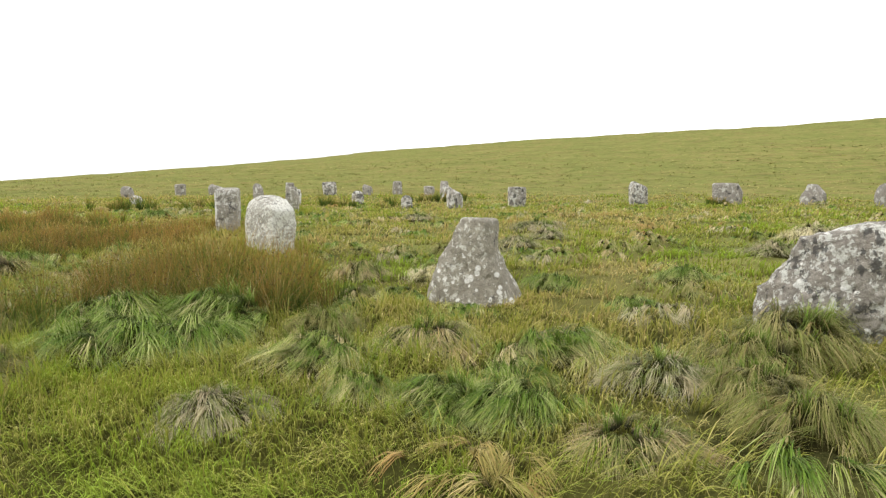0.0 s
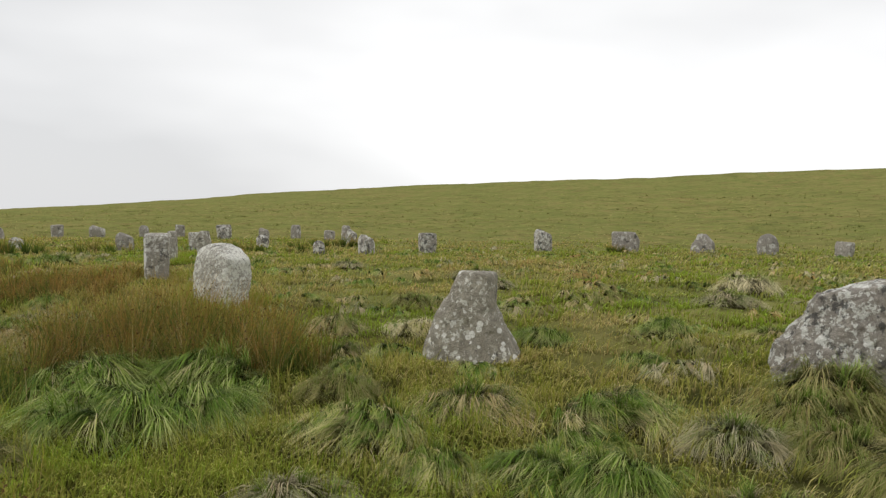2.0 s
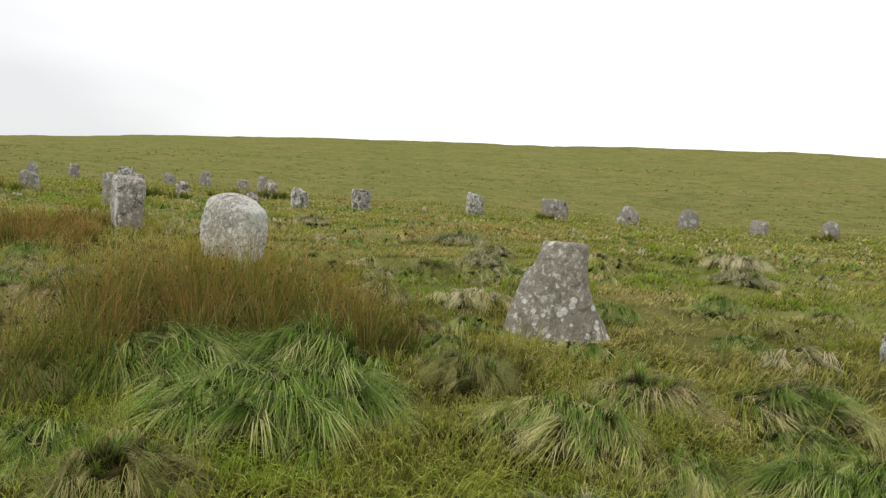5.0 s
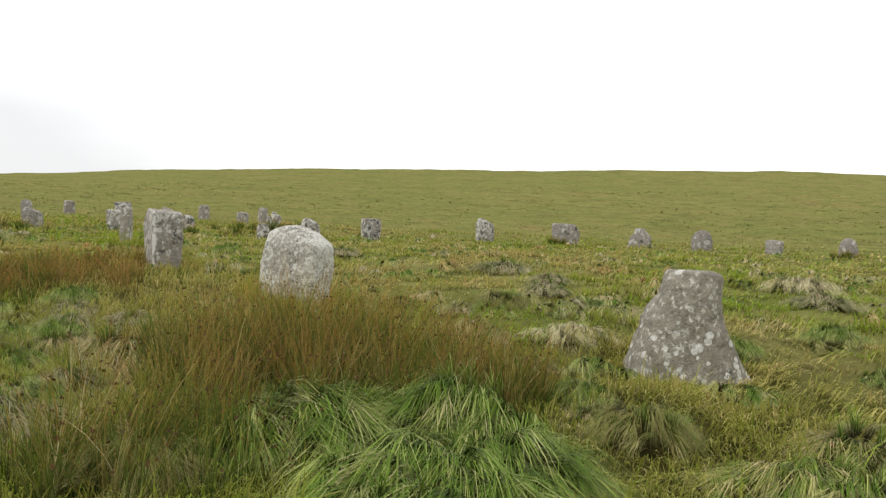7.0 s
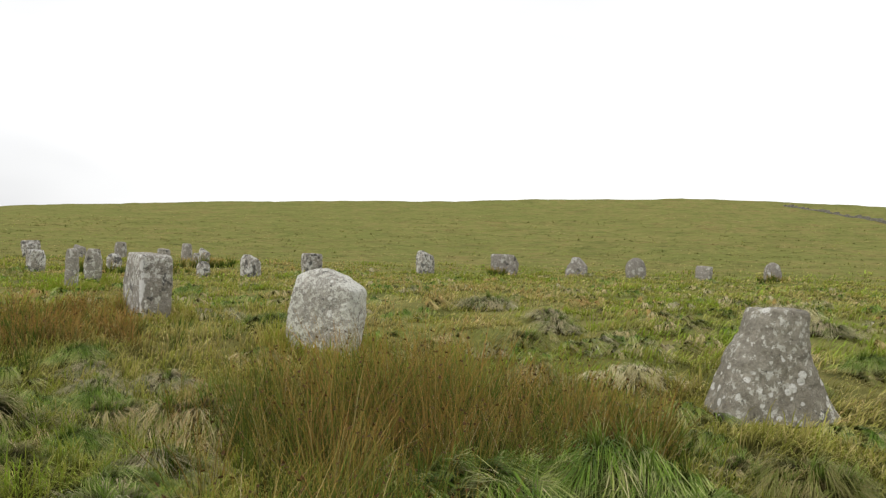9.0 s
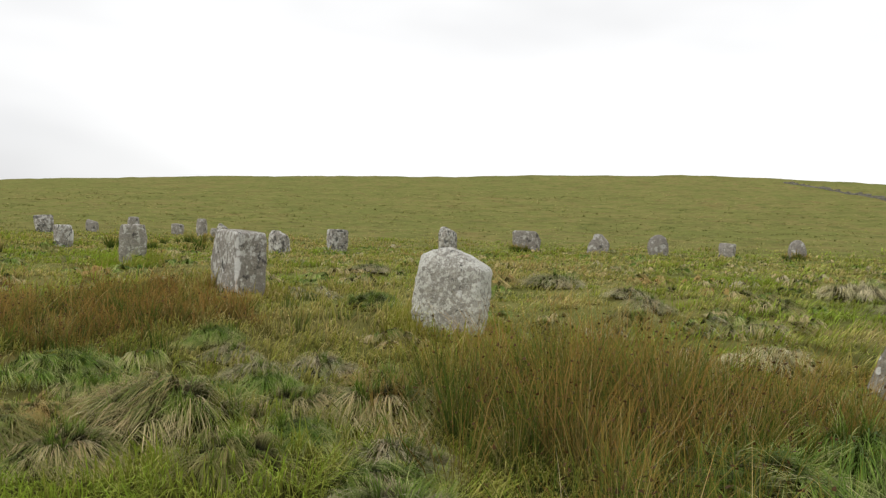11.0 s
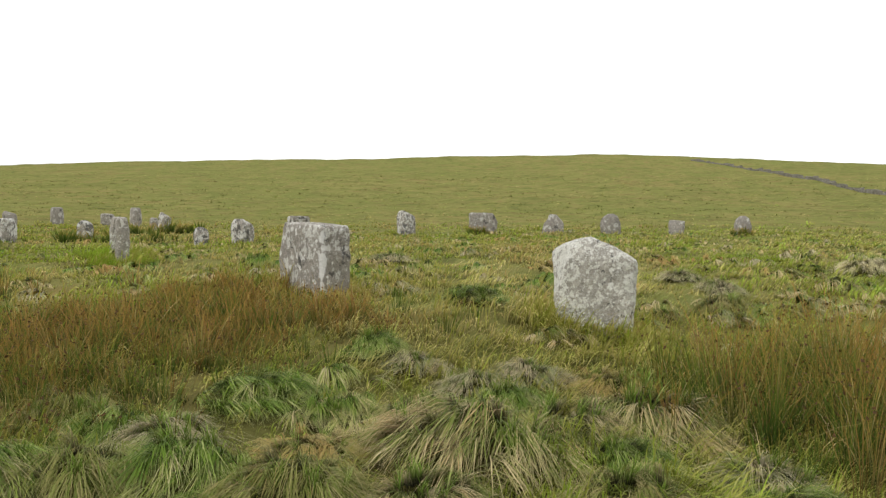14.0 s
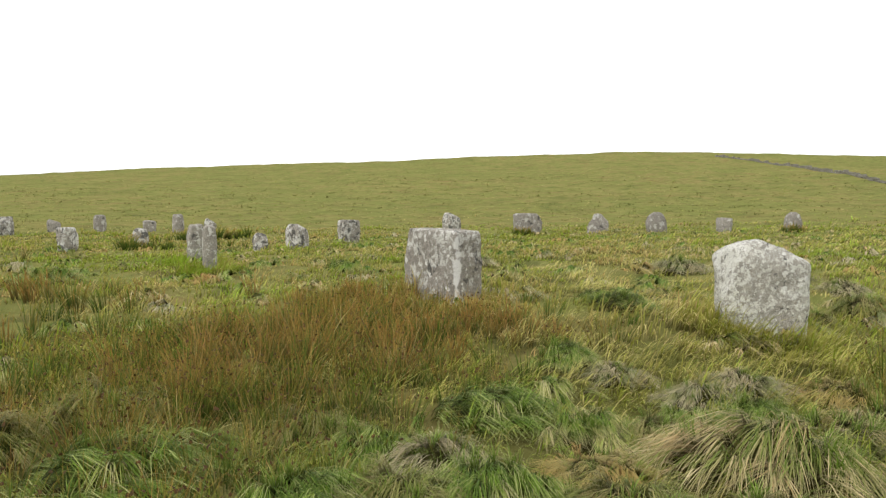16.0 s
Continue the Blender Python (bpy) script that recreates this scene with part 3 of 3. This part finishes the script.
    v = np.concatenate([np.repeat(s[0, :-1], 2), [1.0]])
    uv = np.stack([np.repeat(RNG.uniform(0, 1, n) if tint is None else np.clip(tint, 0, 1), per), np.tile(v, n)], 1)
    return verts.reshape(-1, 3), tris, uv


def joined(parts):
    verts, tris, uvs, at = [], [], [], 0
    for v, t, u in parts:
        verts.append(v), tris.append(t + at), uvs.append(u)
        at += len(v)
    return np.concatenate(verts), np.concatenate(tris), np.concatenate(uvs)


def uni(a, b, n):
    return RNG.uniform(a, b, n)


def scatter(count, near, far, power, lo=-42, hi=88):
    """Places ahead of the walk, thinning out with distance from it."""
    u = RNG.uniform(0, 1, count)
    e = 2 - power
    r = (near**e + u * (far**e - near**e)) ** (1 / e)
    k = RNG.uniform(0, len(WAY) - 1.001, count)
    i = k.astype(int)
    o = WAY[i] + (WAY[i + 1] - WAY[i]) * (k - i)[:, None]
    a = np.radians(RNG.uniform(lo, hi, count))
    x, y = o[:, 0] + r * np.sin(a), o[:, 1] + r * np.cos(a)
    d = near_path(x, y)
    keep = d > near * 0.8
    return x[keep], y[keep], d[keep]


# Rush beds: middle, half-axes, turn, stems per square metre, height, russet share.
BEDS = [
    (-1.5, 9.75, 1.65, 1.45, -10, 340, 0.90, 0.27),
    (-0.35, 8.6, 0.6, 0.55, 20, 380, 0.76, 0.6),
    (-4.9, 15.3, 2.7, 1.9, 0, 270, 0.52, 0.42),
    (-2.6, 17.2, 1.4, 1.0, 0, 170, 0.46, 0.45),
    (-6.3, 13.9, 1.7, 1.2, 10, 190, 0.46, 0.06),
    (-3.05, 7.95, 0.62, 0.7, 0, 380, 0.80, 0.05),
    (-2.7, 4.7, 0.9, 0.6, 0, 260, 0.5, 0.2),
    (-7.3, 12.9, 1.1, 0.7, 20, 240, 0.40, 0.04),
    (-8.6, 20.5, 3.6, 2.8, 0, 140, 0.6, 0.35),
    (2.6, 37.0, 2.6, 0.9, 0, 60, 0.75, 0.0),
    (7.4, 45.0, 3.0, 1.0, 0, 45, 0.8, 0.0),
    (-7.0, 33.0, 4.0, 1.5, 0, 40, 0.7, 0.0),
    (22.1, 36.5, 0.6, 0.4, 0, 160, 0.7, 0.0),
    (31.9, 25.7, 0.8, 0.5, 0, 120, 0.6, 0.1),
]


# The tussocks beside the path: place, breadth in metres, kind.
TUSSOCKS = [
    (-1.80, 6.95, 1.30, "green"), (-1.20, 7.15, 1.20, "green"), (-2.10, 8.25, 1.30, "green"), (-0.95, 8.10, 1.25, "green"), (-1.55, 7.65, 1.10, "green"),
    (0.10, 6.00, 0.98, "mixed"), (1.04, 6.25, 0.95, "straw"), (0.95, 4.82, 0.78, "green"), (2.10, 5.78, 1.15, "mixed"), (1.42, 4.70, 0.88, "green"),
    (2.62, 4.95, 0.85, "grey"), (4.20, 5.55, 1.20, "dark"), (3.55, 5.15, 0.90, "dark"), (-0.61, 4.87, 0.75, "grey"), (3.30, 9.30, 0.80, "green"),
    (0.70, 10.60, 0.90, "straw"), (1.92, 10.30, 0.98, "pale"), (-0.40, 9.15, 0.80, "green"), (0.56, 8.45, 0.62, "green"), (10.20, 13.10, 1.35, "pale"),
    (0.65, 9.40, 0.62, "straw"), (0.18, 7.42, 0.75, "dark"), (-3.45, 11.05, 0.78, "straw"), (-3.10, 7.85, 0.70, "dark"), (5.05, 14.85, 0.75, "grey"),
    (-3.90, 11.90, 0.68, "green"), (-3.85, 9.03, 0.82, "grey"), (-4.38, 11.13, 1.10, "straw"), (-4.85, 12.85, 0.92, "green"), (-0.72, 14.60, 0.78, "green"),
    (-2.88, 10.85, 1.08, "straw"), (-3.25, 13.45, 0.62, "green"), (-5.06, 11.75, 0.58, "russet"), (-3.74, 9.48, 0.66, "green"), (5.65, 17.40, 1.20, "grey"),
    (-3.40, 11.65, 0.62, "green"), (-3.27, 12.90, 0.52, "grey"), (-3.38, 9.80, 0.72, "grey"), (0.88, 12.85, 0.45, "dark"), (-5.80, 11.87, 0.78, "green"),
    (-5.55, 12.55, 0.65, "grey"), (-5.90, 13.40, 0.62, "dark"), (-0.20, 15.40, 0.60, "green"), (-6.80, 14.60, 0.85, "dark"), (-7.20, 13.35, 1.00, "green"),
    (-3.33, 12.10, 0.58, "grey"), (-2.45, 11.40, 0.62, "russet"), (0.85, 23.20, 0.80, "green"), (-5.00, 24.40, 1.30, "green"), (2.50, 12.83, 0.92, "dark"),
    (-4.55, 12.25, 0.66, "mixed"), (-6.60, 12.35, 0.80, "green"), (7.90, 11.10, 0.95, "grey"), (4.00, 13.60, 0.80, "grey"), (3.10, 21.00, 0.80, "grey"),
    (5.20, 9.20, 0.75, "green"), (6.30, 8.30, 0.80, "straw"), (3.60, 7.60, 0.65, "green"), (1.90, 3.80, 0.75, "straw"), (2.95, 3.70, 0.80, "dark"), (0.20, 7.95, 0.60, "straw"),
    (-5.50, 11.25, 0.75, "dark"), (-5.05, 10.75, 0.70, "straw"), (-6.25, 12.05, 0.70, "dark"), (-6.10, 11.35, 0.70, "green"), (-5.75, 13.00, 0.70, "green"),
    (-4.30, 10.05, 0.65, "dark"), (-3.75, 10.45, 0.60, "green"), (-1.95, 9.15, 0.70, "green"), (-6.75, 13.55, 0.75, "green"), (-7.75, 14.10, 0.80, "dark"),
    (-4.15, 11.95, 0.60, "dark"), (-2.75, 12.05, 0.65, "grey"), (1.55, 5.35, 0.70, "green"), (3.10, 4.45, 0.75, "dark"), (0.35, 5.25, 0.62, "mixed"), (-2.55, 6.15, 0.75, "dark"), (-2.95, 6.75, 0.75, "green"),
]


def bed_share(x, y):
    """How deep inside a rush bed a place is: 0 outside, 1 in its middle."""
    best = np.zeros(len(x))
    for bx, by, ra, rb, turn, *_ in BEDS:
        c, s = math.cos(radians(turn)), math.sin(radians(turn))
        u, v = ((x - bx) * c + (y - by) * s) / ra, (-(x - bx) * s + (y - by) * c) / rb
        best = np.maximum(best, 1 - np.hypot(u, v))
    return best


def grass_field(name, label, parts, material):
    ob = new(name, mesh_of(name, *joined(parts)))
    ob.data.materials.append(material)
    return tagged(ob, label, "grass", kind="stuff")


def combed(x, y, n, loose):
    """Which way the blades lie: with the wind, swirling from tuft to tuft."""
    return radians(175) + 1.3 * fbm(x, y, 0.7, 2, 31.0) + 0.8 * fbm(x, y, 3.0, 1, 13.0) + RNG.normal(0, loose, n)


def turf():
    """Grass between the tussocks, growing in tufts, thick near the path and coarser with distance."""
    sets = [scatter(22000, 2.3, 58.0, 1.55), scatter(8500, 2.3, 7.5, 1.0)]
    for sx, sy, reach in ((2.05, 8.76, 0.72), (-0.66, 12.88, 0.6), (-1.82, 16.70, 0.62), (4.95, 5.95, 0.95), (-1.71, 24.36, 0.4), (-0.70, 27.4, 0.45)):
        a, q = uni(0, 2 * np.pi, 330), reach * uni(0.7, 1.35, 330)
        x, y = sx + q * np.cos(a), sy + q * np.sin(a)
        sets.append((x, y, near_path(x, y)))
    k = RNG.uniform(0, len(WAY) - 1.001, 4600)
    i = k.astype(int)
    px, py = (WAY[i, c] + (WAY[i + 1, c] - WAY[i, c]) * (k - i) + uni(-2.0, 2.0, 4600) for c in (0, 1))
    sets.append((px, py, np.maximum(near_path(px, py), 0.2)))
    tx, ty, td = (np.concatenate([one[k] for one in sets]) for k in range(3))
    keep = (bed_share(tx, ty) < RNG.uniform(0.0, 1.4, len(tx))) & (td < 58 - 36 * RNG.uniform(0, 1, len(tx)) ** 1.5)
    for x, y, size, _ in TUSSOCKS:
        keep &= np.hypot(tx - x, ty - y) > size * RNG.uniform(0.22, 0.5, len(tx))
    tx, ty, td = tx[keep], ty[keep], td[keep]
    m, per = len(tx), 8
    lump = fbm(tx, ty, 0.9, 3, 5.0)
    tone = 0.525 + 0.66 * fbm(tx, ty, 2.4, 2, 21.0) + 0.5 * fbm(tx, ty, 0.6, 2, 4.0) + RNG.normal(0, 0.09, m)
    # Fresh growth where the tussocks leave room by the path.
    tone = np.maximum(tone, np.clip(0.76 - 0.055 * td, 0.0, 0.6) + RNG.normal(0, 0.1, m))
    lie, lay, tall = combed(tx, ty, m, 0.5), RNG.uniform(0.3, 0.95, m), RNG.uniform(0.6, 1.5, m) * (1 + 0.6 * np.clip(lump, -0.8, 1))
    # Ungrazed, taller grass round the feet of the stones.
    for sx, sy in ((-0.66, 12.88), (-1.82, 16.70), (-1.71, 24.36), (-0.70, 27.4)):
        tall = np.where(np.hypot(tx - sx, ty - sy) < 0.95, 1.45 * tall, tall)
    # Grazed short about the stone with shoulders.
    tall = np.where(np.hypot(tx - 2.05, ty - 8.76) < 0.95, 0.62 * tall, tall)
    of = np.repeat(np.arange(m), per)
    n = len(of)
    spread = 0.045 * np.maximum(1, td[of] / 5)
    x, y, d = tx[of] + RNG.normal(0, 1, n) * spread, ty[of] + RNG.normal(0, 1, n) * spread, td[of]
    base = np.stack([x, y, ground(x, y) - 0.02 + 0.06 * np.clip(lump[of], 0, 1)], 1)
    length = uni(0.15, 0.27, n) * tall[of] * (1 + 0.006 * d) * np.clip(0.6 + 0.25 * d, 0.6, 1.15 - 0.015 * np.clip(d - 4, 0, 10))
    width = uni(0.0045, 0.0085, n) * np.maximum(1, d / 4.0)
    turn = lie[of] + RNG.normal(0, 0.32, n)
    lay, rise, fall, tone = lay[of] * uni(0.5, 1.1, n), uni(0.75, 1.2, n), uni(0.3, 0.85, n), tone[of]
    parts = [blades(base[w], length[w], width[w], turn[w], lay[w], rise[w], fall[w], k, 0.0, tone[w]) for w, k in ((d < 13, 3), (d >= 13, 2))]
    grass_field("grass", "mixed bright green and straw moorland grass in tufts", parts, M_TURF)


turf()


def far_tufts():
    """Coarse tufts over the hillside."""
    x, y, d = scatter(13000, 24.0, 190.0, 1.4, -35, 86)
    n = len(x)
    tone = 0.45 + 0.5 * fbm(x, y, 9.0, 3, 2.0) + RNG.normal(0, 0.15, n)
    parts = []
    for k in range(3):
        bx, by = x + RNG.normal(0, 0.2, n), y + RNG.normal(0, 0.2, n)
        base = np.stack([bx, by, ground(bx, by) - 0.03], 1)
        parts.append(blades(base, uni(0.12, 0.36, n), uni(0.05, 0.10, n) * np.maximum(1, d / 60), radians(150) + RNG.normal(0, 0.9, n), uni(0.4, 1.1, n), uni(0.5, 0.9, n), uni(0.3, 0.7, n), 2, 0.0, tone))
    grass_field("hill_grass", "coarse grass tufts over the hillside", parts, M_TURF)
    # Added dark tufts stand in for the shade sides of hillside grass.
    x, y, d = scatter(4200, 16.0, 170.0, 1.2, -35, 86)
    keep = fbm(x, y, 12.0, 2, 6.0) + RNG.normal(0, 0.4, len(x)) > 0.0
    x, y, d = x[keep], y[keep], d[keep]
    per = 9
    wide = np.repeat(uni(0.2, 0.7, len(x)), per)
    x, y, d = np.repeat(x, per), np.repeat(y, per), np.repeat(d, per)
    n = len(x)
    x, y = x + RNG.normal(0, 1, n) * wide, y + RNG.normal(0, 0.5, n) * wide
    base = np.stack([x, y, ground(x, y) - 0.04], 1)
    parts = [blades(base, uni(0.18, 0.4, n), uni(0.03, 0.07, n) * np.maximum(1, d / 50), uni(0, 6.28, n), uni(0.2, 0.7, n), uni(0.6, 1.0, n), uni(0.1, 0.5, n), 2)]
    grass_field("rush_tufts", "dark tufts dotted over the hillside as tuft shade", parts, M_DARK)


far_tufts()


def tussock_blades(size, count, wind, seed, segs=5, coarse=1.0, young=False, combed_over=0.8):
    """The blades of a tussock of the given radius: locks that spring from its crown, arch over outward and with the wind, and hang down to the ground.
    young: short upright blades instead. combed_over: how far the wind outweighs the fall to all sides."""
    global RNG
    keep, RNG = RNG, np.random.default_rng(seed)
    locks = max(9, count // 20)
    a, q = uni(0, 2 * np.pi, locks), np.sqrt(uni(0, 1, locks)) * uni(0.85, 1.12, locks)
    lx, ly = np.cos(a) * q * size * 0.95, np.sin(a) * q * size * 0.85
    away, mean = np.arctan2(lx, ly), radians(wind)
    # The wind combs the whole crown; swirls and the outer slope turn single locks aside.
    out = 1.2 - 0.8 * combed_over
    vx, vy = out * np.sin(away) * q + combed_over * math.sin(mean), out * np.cos(away) * q + combed_over * math.cos(mean)
    ldir = np.arctan2(vx, vy) + 1.2 * fbm(lx, ly, 0.6 * size, 2, float(seed)) + RNG.normal(0, 0.5, locks)
    llen, lrise, lreach, ltint = size * uni(0.5, 1.0, locks), uni(0.35, 1.15, locks), uni(0.6, 1.0, locks), np.clip(0.5 + 0.55 * fbm(lx, ly, 0.6 * size, 2, seed + 50.0) + RNG.normal(0, 0.30, locks), 0.0, 1.0)
    of = RNG.integers(0, locks, count)
    bx, by = lx[of] + RNG.normal(0, 0.036 * size, count), ly[of] + RNG.normal(0, 0.036 * size, count)
    off = np.minimum(1, np.hypot(bx / 1.05, by / 0.95) / size)
    high = 0.44 * size * (1 - off**2) * (1 + 0.35 * fbm(bx, by, 0.5 * size, 2, seed + 9.0))
    base = np.stack([bx, by, high - 0.05 * size], 1)
    length = llen[of] * uni(0.7, 1.2, count)
    rise, turn, tint = lrise[of] * uni(0.8, 1.2, count), ldir[of] + RNG.normal(0, 0.22, count), ltint[of] + RNG.normal(0, 0.06, count)
    fall = rise + np.maximum(0.05, high / length * uni(0.3, 0.8, count))
    if young:
        length, turn = length * 0.55, turn + RNG.normal(0, 1.0, count)
        rise, fall, tint = uni(0.8, 1.2, count), uni(0.15, 0.4, count), uni(0.6, 1.0, count)
    verts, tris, uv = blades(base, length, coarse * uni(0.0038, 0.0084, count), turn, lreach[of] * uni(0.85, 1.1, count) * (0.6 if young else 1.0), rise, fall, segs, RNG.normal(0, 0.4, count), tint)
    verts[:, 2] = np.maximum(verts[:, 2], -0.05 + 0.05 * RNG.uniform(0, 1, len(verts)))
    RNG = keep
    return verts, tris, uv


def thatch_mound(size, seed):
    """The matted heart of a tussock: a low uneven dome of dead grass, a dark core that also stands for the shade under
    the blades.
    """
    rings, around = 6, 16
    verts = [(0.0, 0.0, 0.27 * size)]
    for i in range(1, rings + 1):
        for k in range(around):
            a, q = 2 * math.pi * k / around, i / rings
            bump = 1 + 0.16 * noise.noise(Vector((2 * math.cos(a), 2 * math.sin(a), seed + 1.7 * q)))
            verts.append((0.86 * size * q * bump * math.cos(a), 0.78 * size * q * bump * math.sin(a), 0.27 * size * (1 - q * q) * bump - 0.06 * q))
    tris = [(0, 1 + k, 1 + (k + 1) % around) for k in range(around)]
    for i in range(rings - 1):
        for k in range(around):
            p, r = 1 + i * around + k, 1 + i * around + (k + 1) % around
            tris += [(p, p + around, r + around), (p, r + around, r)]
    return mesh_of("thatch_mound", np.array(verts), np.array(tris), None, True)


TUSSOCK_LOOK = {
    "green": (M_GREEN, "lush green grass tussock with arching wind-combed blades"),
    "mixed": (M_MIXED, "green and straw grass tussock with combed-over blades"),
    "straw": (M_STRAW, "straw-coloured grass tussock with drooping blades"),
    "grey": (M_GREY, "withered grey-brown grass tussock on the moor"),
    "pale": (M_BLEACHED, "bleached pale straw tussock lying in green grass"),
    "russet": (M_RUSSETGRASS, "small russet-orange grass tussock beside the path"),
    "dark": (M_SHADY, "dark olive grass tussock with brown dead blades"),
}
TUSSOCK_MESHES = {}
for order, (kind, (own, _)) in enumerate(TUSSOCK_LOOK.items()):
    for v in range(4 if kind in ("green", "straw", "grey") else 2):
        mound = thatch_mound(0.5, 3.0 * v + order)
        mound.materials.append(M_SHADED_THATCH)
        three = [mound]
        for name, count, young in (("drooping_foliage", 1800, False), ("fresh_foliage", 190, True)):
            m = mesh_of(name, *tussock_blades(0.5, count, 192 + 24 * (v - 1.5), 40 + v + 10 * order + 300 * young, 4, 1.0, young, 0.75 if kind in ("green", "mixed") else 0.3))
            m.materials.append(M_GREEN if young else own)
            three.append(m)
        TUSSOCK_MESHES.setdefault(kind, []).append(three)

for n, (x, y, size, kind) in enumerate(TUSSOCKS):
    ob = new("grass_tussock")
    ob.matrix_world = pose(x, y, at_ground(x, y), 0, 0, (n * 67) % 150 - 75) @ Matrix.Diagonal((size, size, size * (1.25 if kind == "dark" else 0.84 + 0.09 * (n % 4)), 1))
    tagged(ob, TUSSOCK_LOOK[kind][1], "tussock", "tussocks beside the path")
    forms = TUSSOCK_MESHES[kind]
    for me in forms[n % len(forms)]:
        piece = new(me.name.split(".")[0], me)
        piece.parent = ob
        if me.name.startswith("fresh"):
            tagged(piece, "short fresh green blades")
        elif me.name.startswith("thatch"):
            tagged(piece, "matted dead grass darkened as inner shade")


def tussock_field():
    """The many smaller tussocks over the rest of the moor, as one growth of each kind."""
    for kind, count, seed in (("green", 210, 3), ("straw", 150, 4), ("grey", 85, 5), ("russet", 45, 6), ("dark", 60, 7)):
        x, y, d = scatter(count * 2, 3.6, 42.0, 1.0)
        keep = (bed_share(x, y) <= 0.05) & ~((d < 7) & (RNG.uniform(0, 1, len(x)) < 0.5))
        for tx, ty, size, _ in TUSSOCKS:
            keep &= np.hypot(x - tx, y - ty) > 0.5 * size + 0.25
        x, y, d = x[keep][:count], y[keep][:count], d[keep][:count]
        parts = []
        for n in range(len(x)):
            many = int(np.clip(2700 / d[n], 64, 420))
            v, t, u = tussock_blades(RNG.uniform(0.24, 0.46), many, RNG.uniform(165, 225), seed * 1000 + n, 4 if d[n] < 8 else 3 if d[n] < 18 else 2, max(1.2, d[n] / 4.2))
            parts.append((v + np.array([x[n], y[n], at_ground(x[n], y[n])]), t, u))
        words = {"grey": "withered grey", "dark": "dark olive"}
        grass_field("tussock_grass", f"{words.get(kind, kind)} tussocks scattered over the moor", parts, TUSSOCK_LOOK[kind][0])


tussock_field()


def rushes():
    """Rushes in clumps, their stems fanning out from tight crowns; some russet, with dark seed heads and bleached stalks."""
    green, russet, heads, stalks = [], [], [], []
    for bx, by, ra, rb, turn, density, tall, red in BEDS:
        per = 30
        m = int(math.pi * ra * rb * density * (2.7 if density > 150 else 1.5) / per)
        a, q = uni(0, 2 * np.pi, m), np.sqrt(uni(0, 1, m)) * (1 + 0.22 * RNG.normal(0, 1, m))
        c, s = math.cos(radians(turn)), math.sin(radians(turn))
        u, v = ra * q * np.cos(a), rb * q * np.sin(a)
        cx, cy = bx + u * c - v * s, by + u * s + v * c
        high = tall * uni(0.5, 1.22, m) * (1.05 - 0.3 * np.minimum(q, 1) ** 3)
        lean, sway, hue, ruddy = uni(0, 2 * np.pi, m), uni(0.0, 0.28, m), uni(0.05, 0.95, m), uni(0, 1, m) < red * (1 + 0.9 * fbm(cx, cy, 1.2, 2, 11.0))
        of = np.repeat(np.arange(m), per)
        n = len(of)
        ex, ey = RNG.normal(0, 1, n), RNG.normal(0, 1, n)
        x, y = cx[of] + 0.055 * ex, cy[of] + 0.055 * ey
        d = near_path(x, y)
        base = np.stack([x, y, ground(x, y) - 0.03], 1)
        fan = 0.24 * np.hypot(ex, ey)
        ox, oy = fan * ex / np.hypot(ex, ey) + sway[of] * np.sin(lean[of]), fan * ey / np.hypot(ex, ey) + sway[of] * np.cos(lean[of])
        turn_to, reach = np.arctan2(ox, oy), np.hypot(ox, oy) * uni(0.6, 1.4, n)
        length = high[of] * uni(0.55, 1.12, n)
        width = uni(0.0035, 0.0075, n) * np.maximum(1, d / 4.5)
        fall, shade = uni(0.0, 0.22, n), hue[of] + RNG.normal(0, 0.12, n)
        for who, into in ((ruddy[of], russet), (~ruddy[of], green)):
            if who.any():
                into.append(blades(base[who], length[who], width[who], turn_to[who], reach[who], np.ones(who.sum()), fall[who], 3, uni(0, 3, who.sum()), shade[who]))
        some = uni(0, 1, n) < (0.22 if density > 150 else 0.0)
        if some.any():
            k, at = some.sum(), 0.82
            go = length[some] * reach[some] * (0.35 * at + 0.65 * at * at)
            top = base[some] + np.stack([np.sin(turn_to[some]) * go, np.cos(turn_to[some]) * go, length[some] * (at - fall[some] * at * at)], 1)
            heads.append(blades(top, uni(0.03, 0.055, k), uni(0.018, 0.03, k), uni(0, 6.28, k), uni(0.3, 0.8, k), uni(0.2, 0.6, k), uni(0, 0.2, k), 2))
        if density > 300:
            k = int(40 * ra * rb)
            pick = RNG.integers(0, n, k)
            stalks.append(blades(base[pick], uni(0.45, 0.9, k), uni(0.004, 0.007, k), uni(0, 6.28, k), uni(0.2, 0.9, k), uni(0.8, 1.1, k), uni(0.1, 0.6, k), 5))
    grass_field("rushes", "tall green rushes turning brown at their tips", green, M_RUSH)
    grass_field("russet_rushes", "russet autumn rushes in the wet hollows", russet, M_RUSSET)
    grass_field("rush_seed_heads", "small dark brown seed heads on rushes", heads, M_SEED)
    grass_field("dry_stalks", "bleached dry grass stalks among rushes", stalks, M_STALK)


rushes()
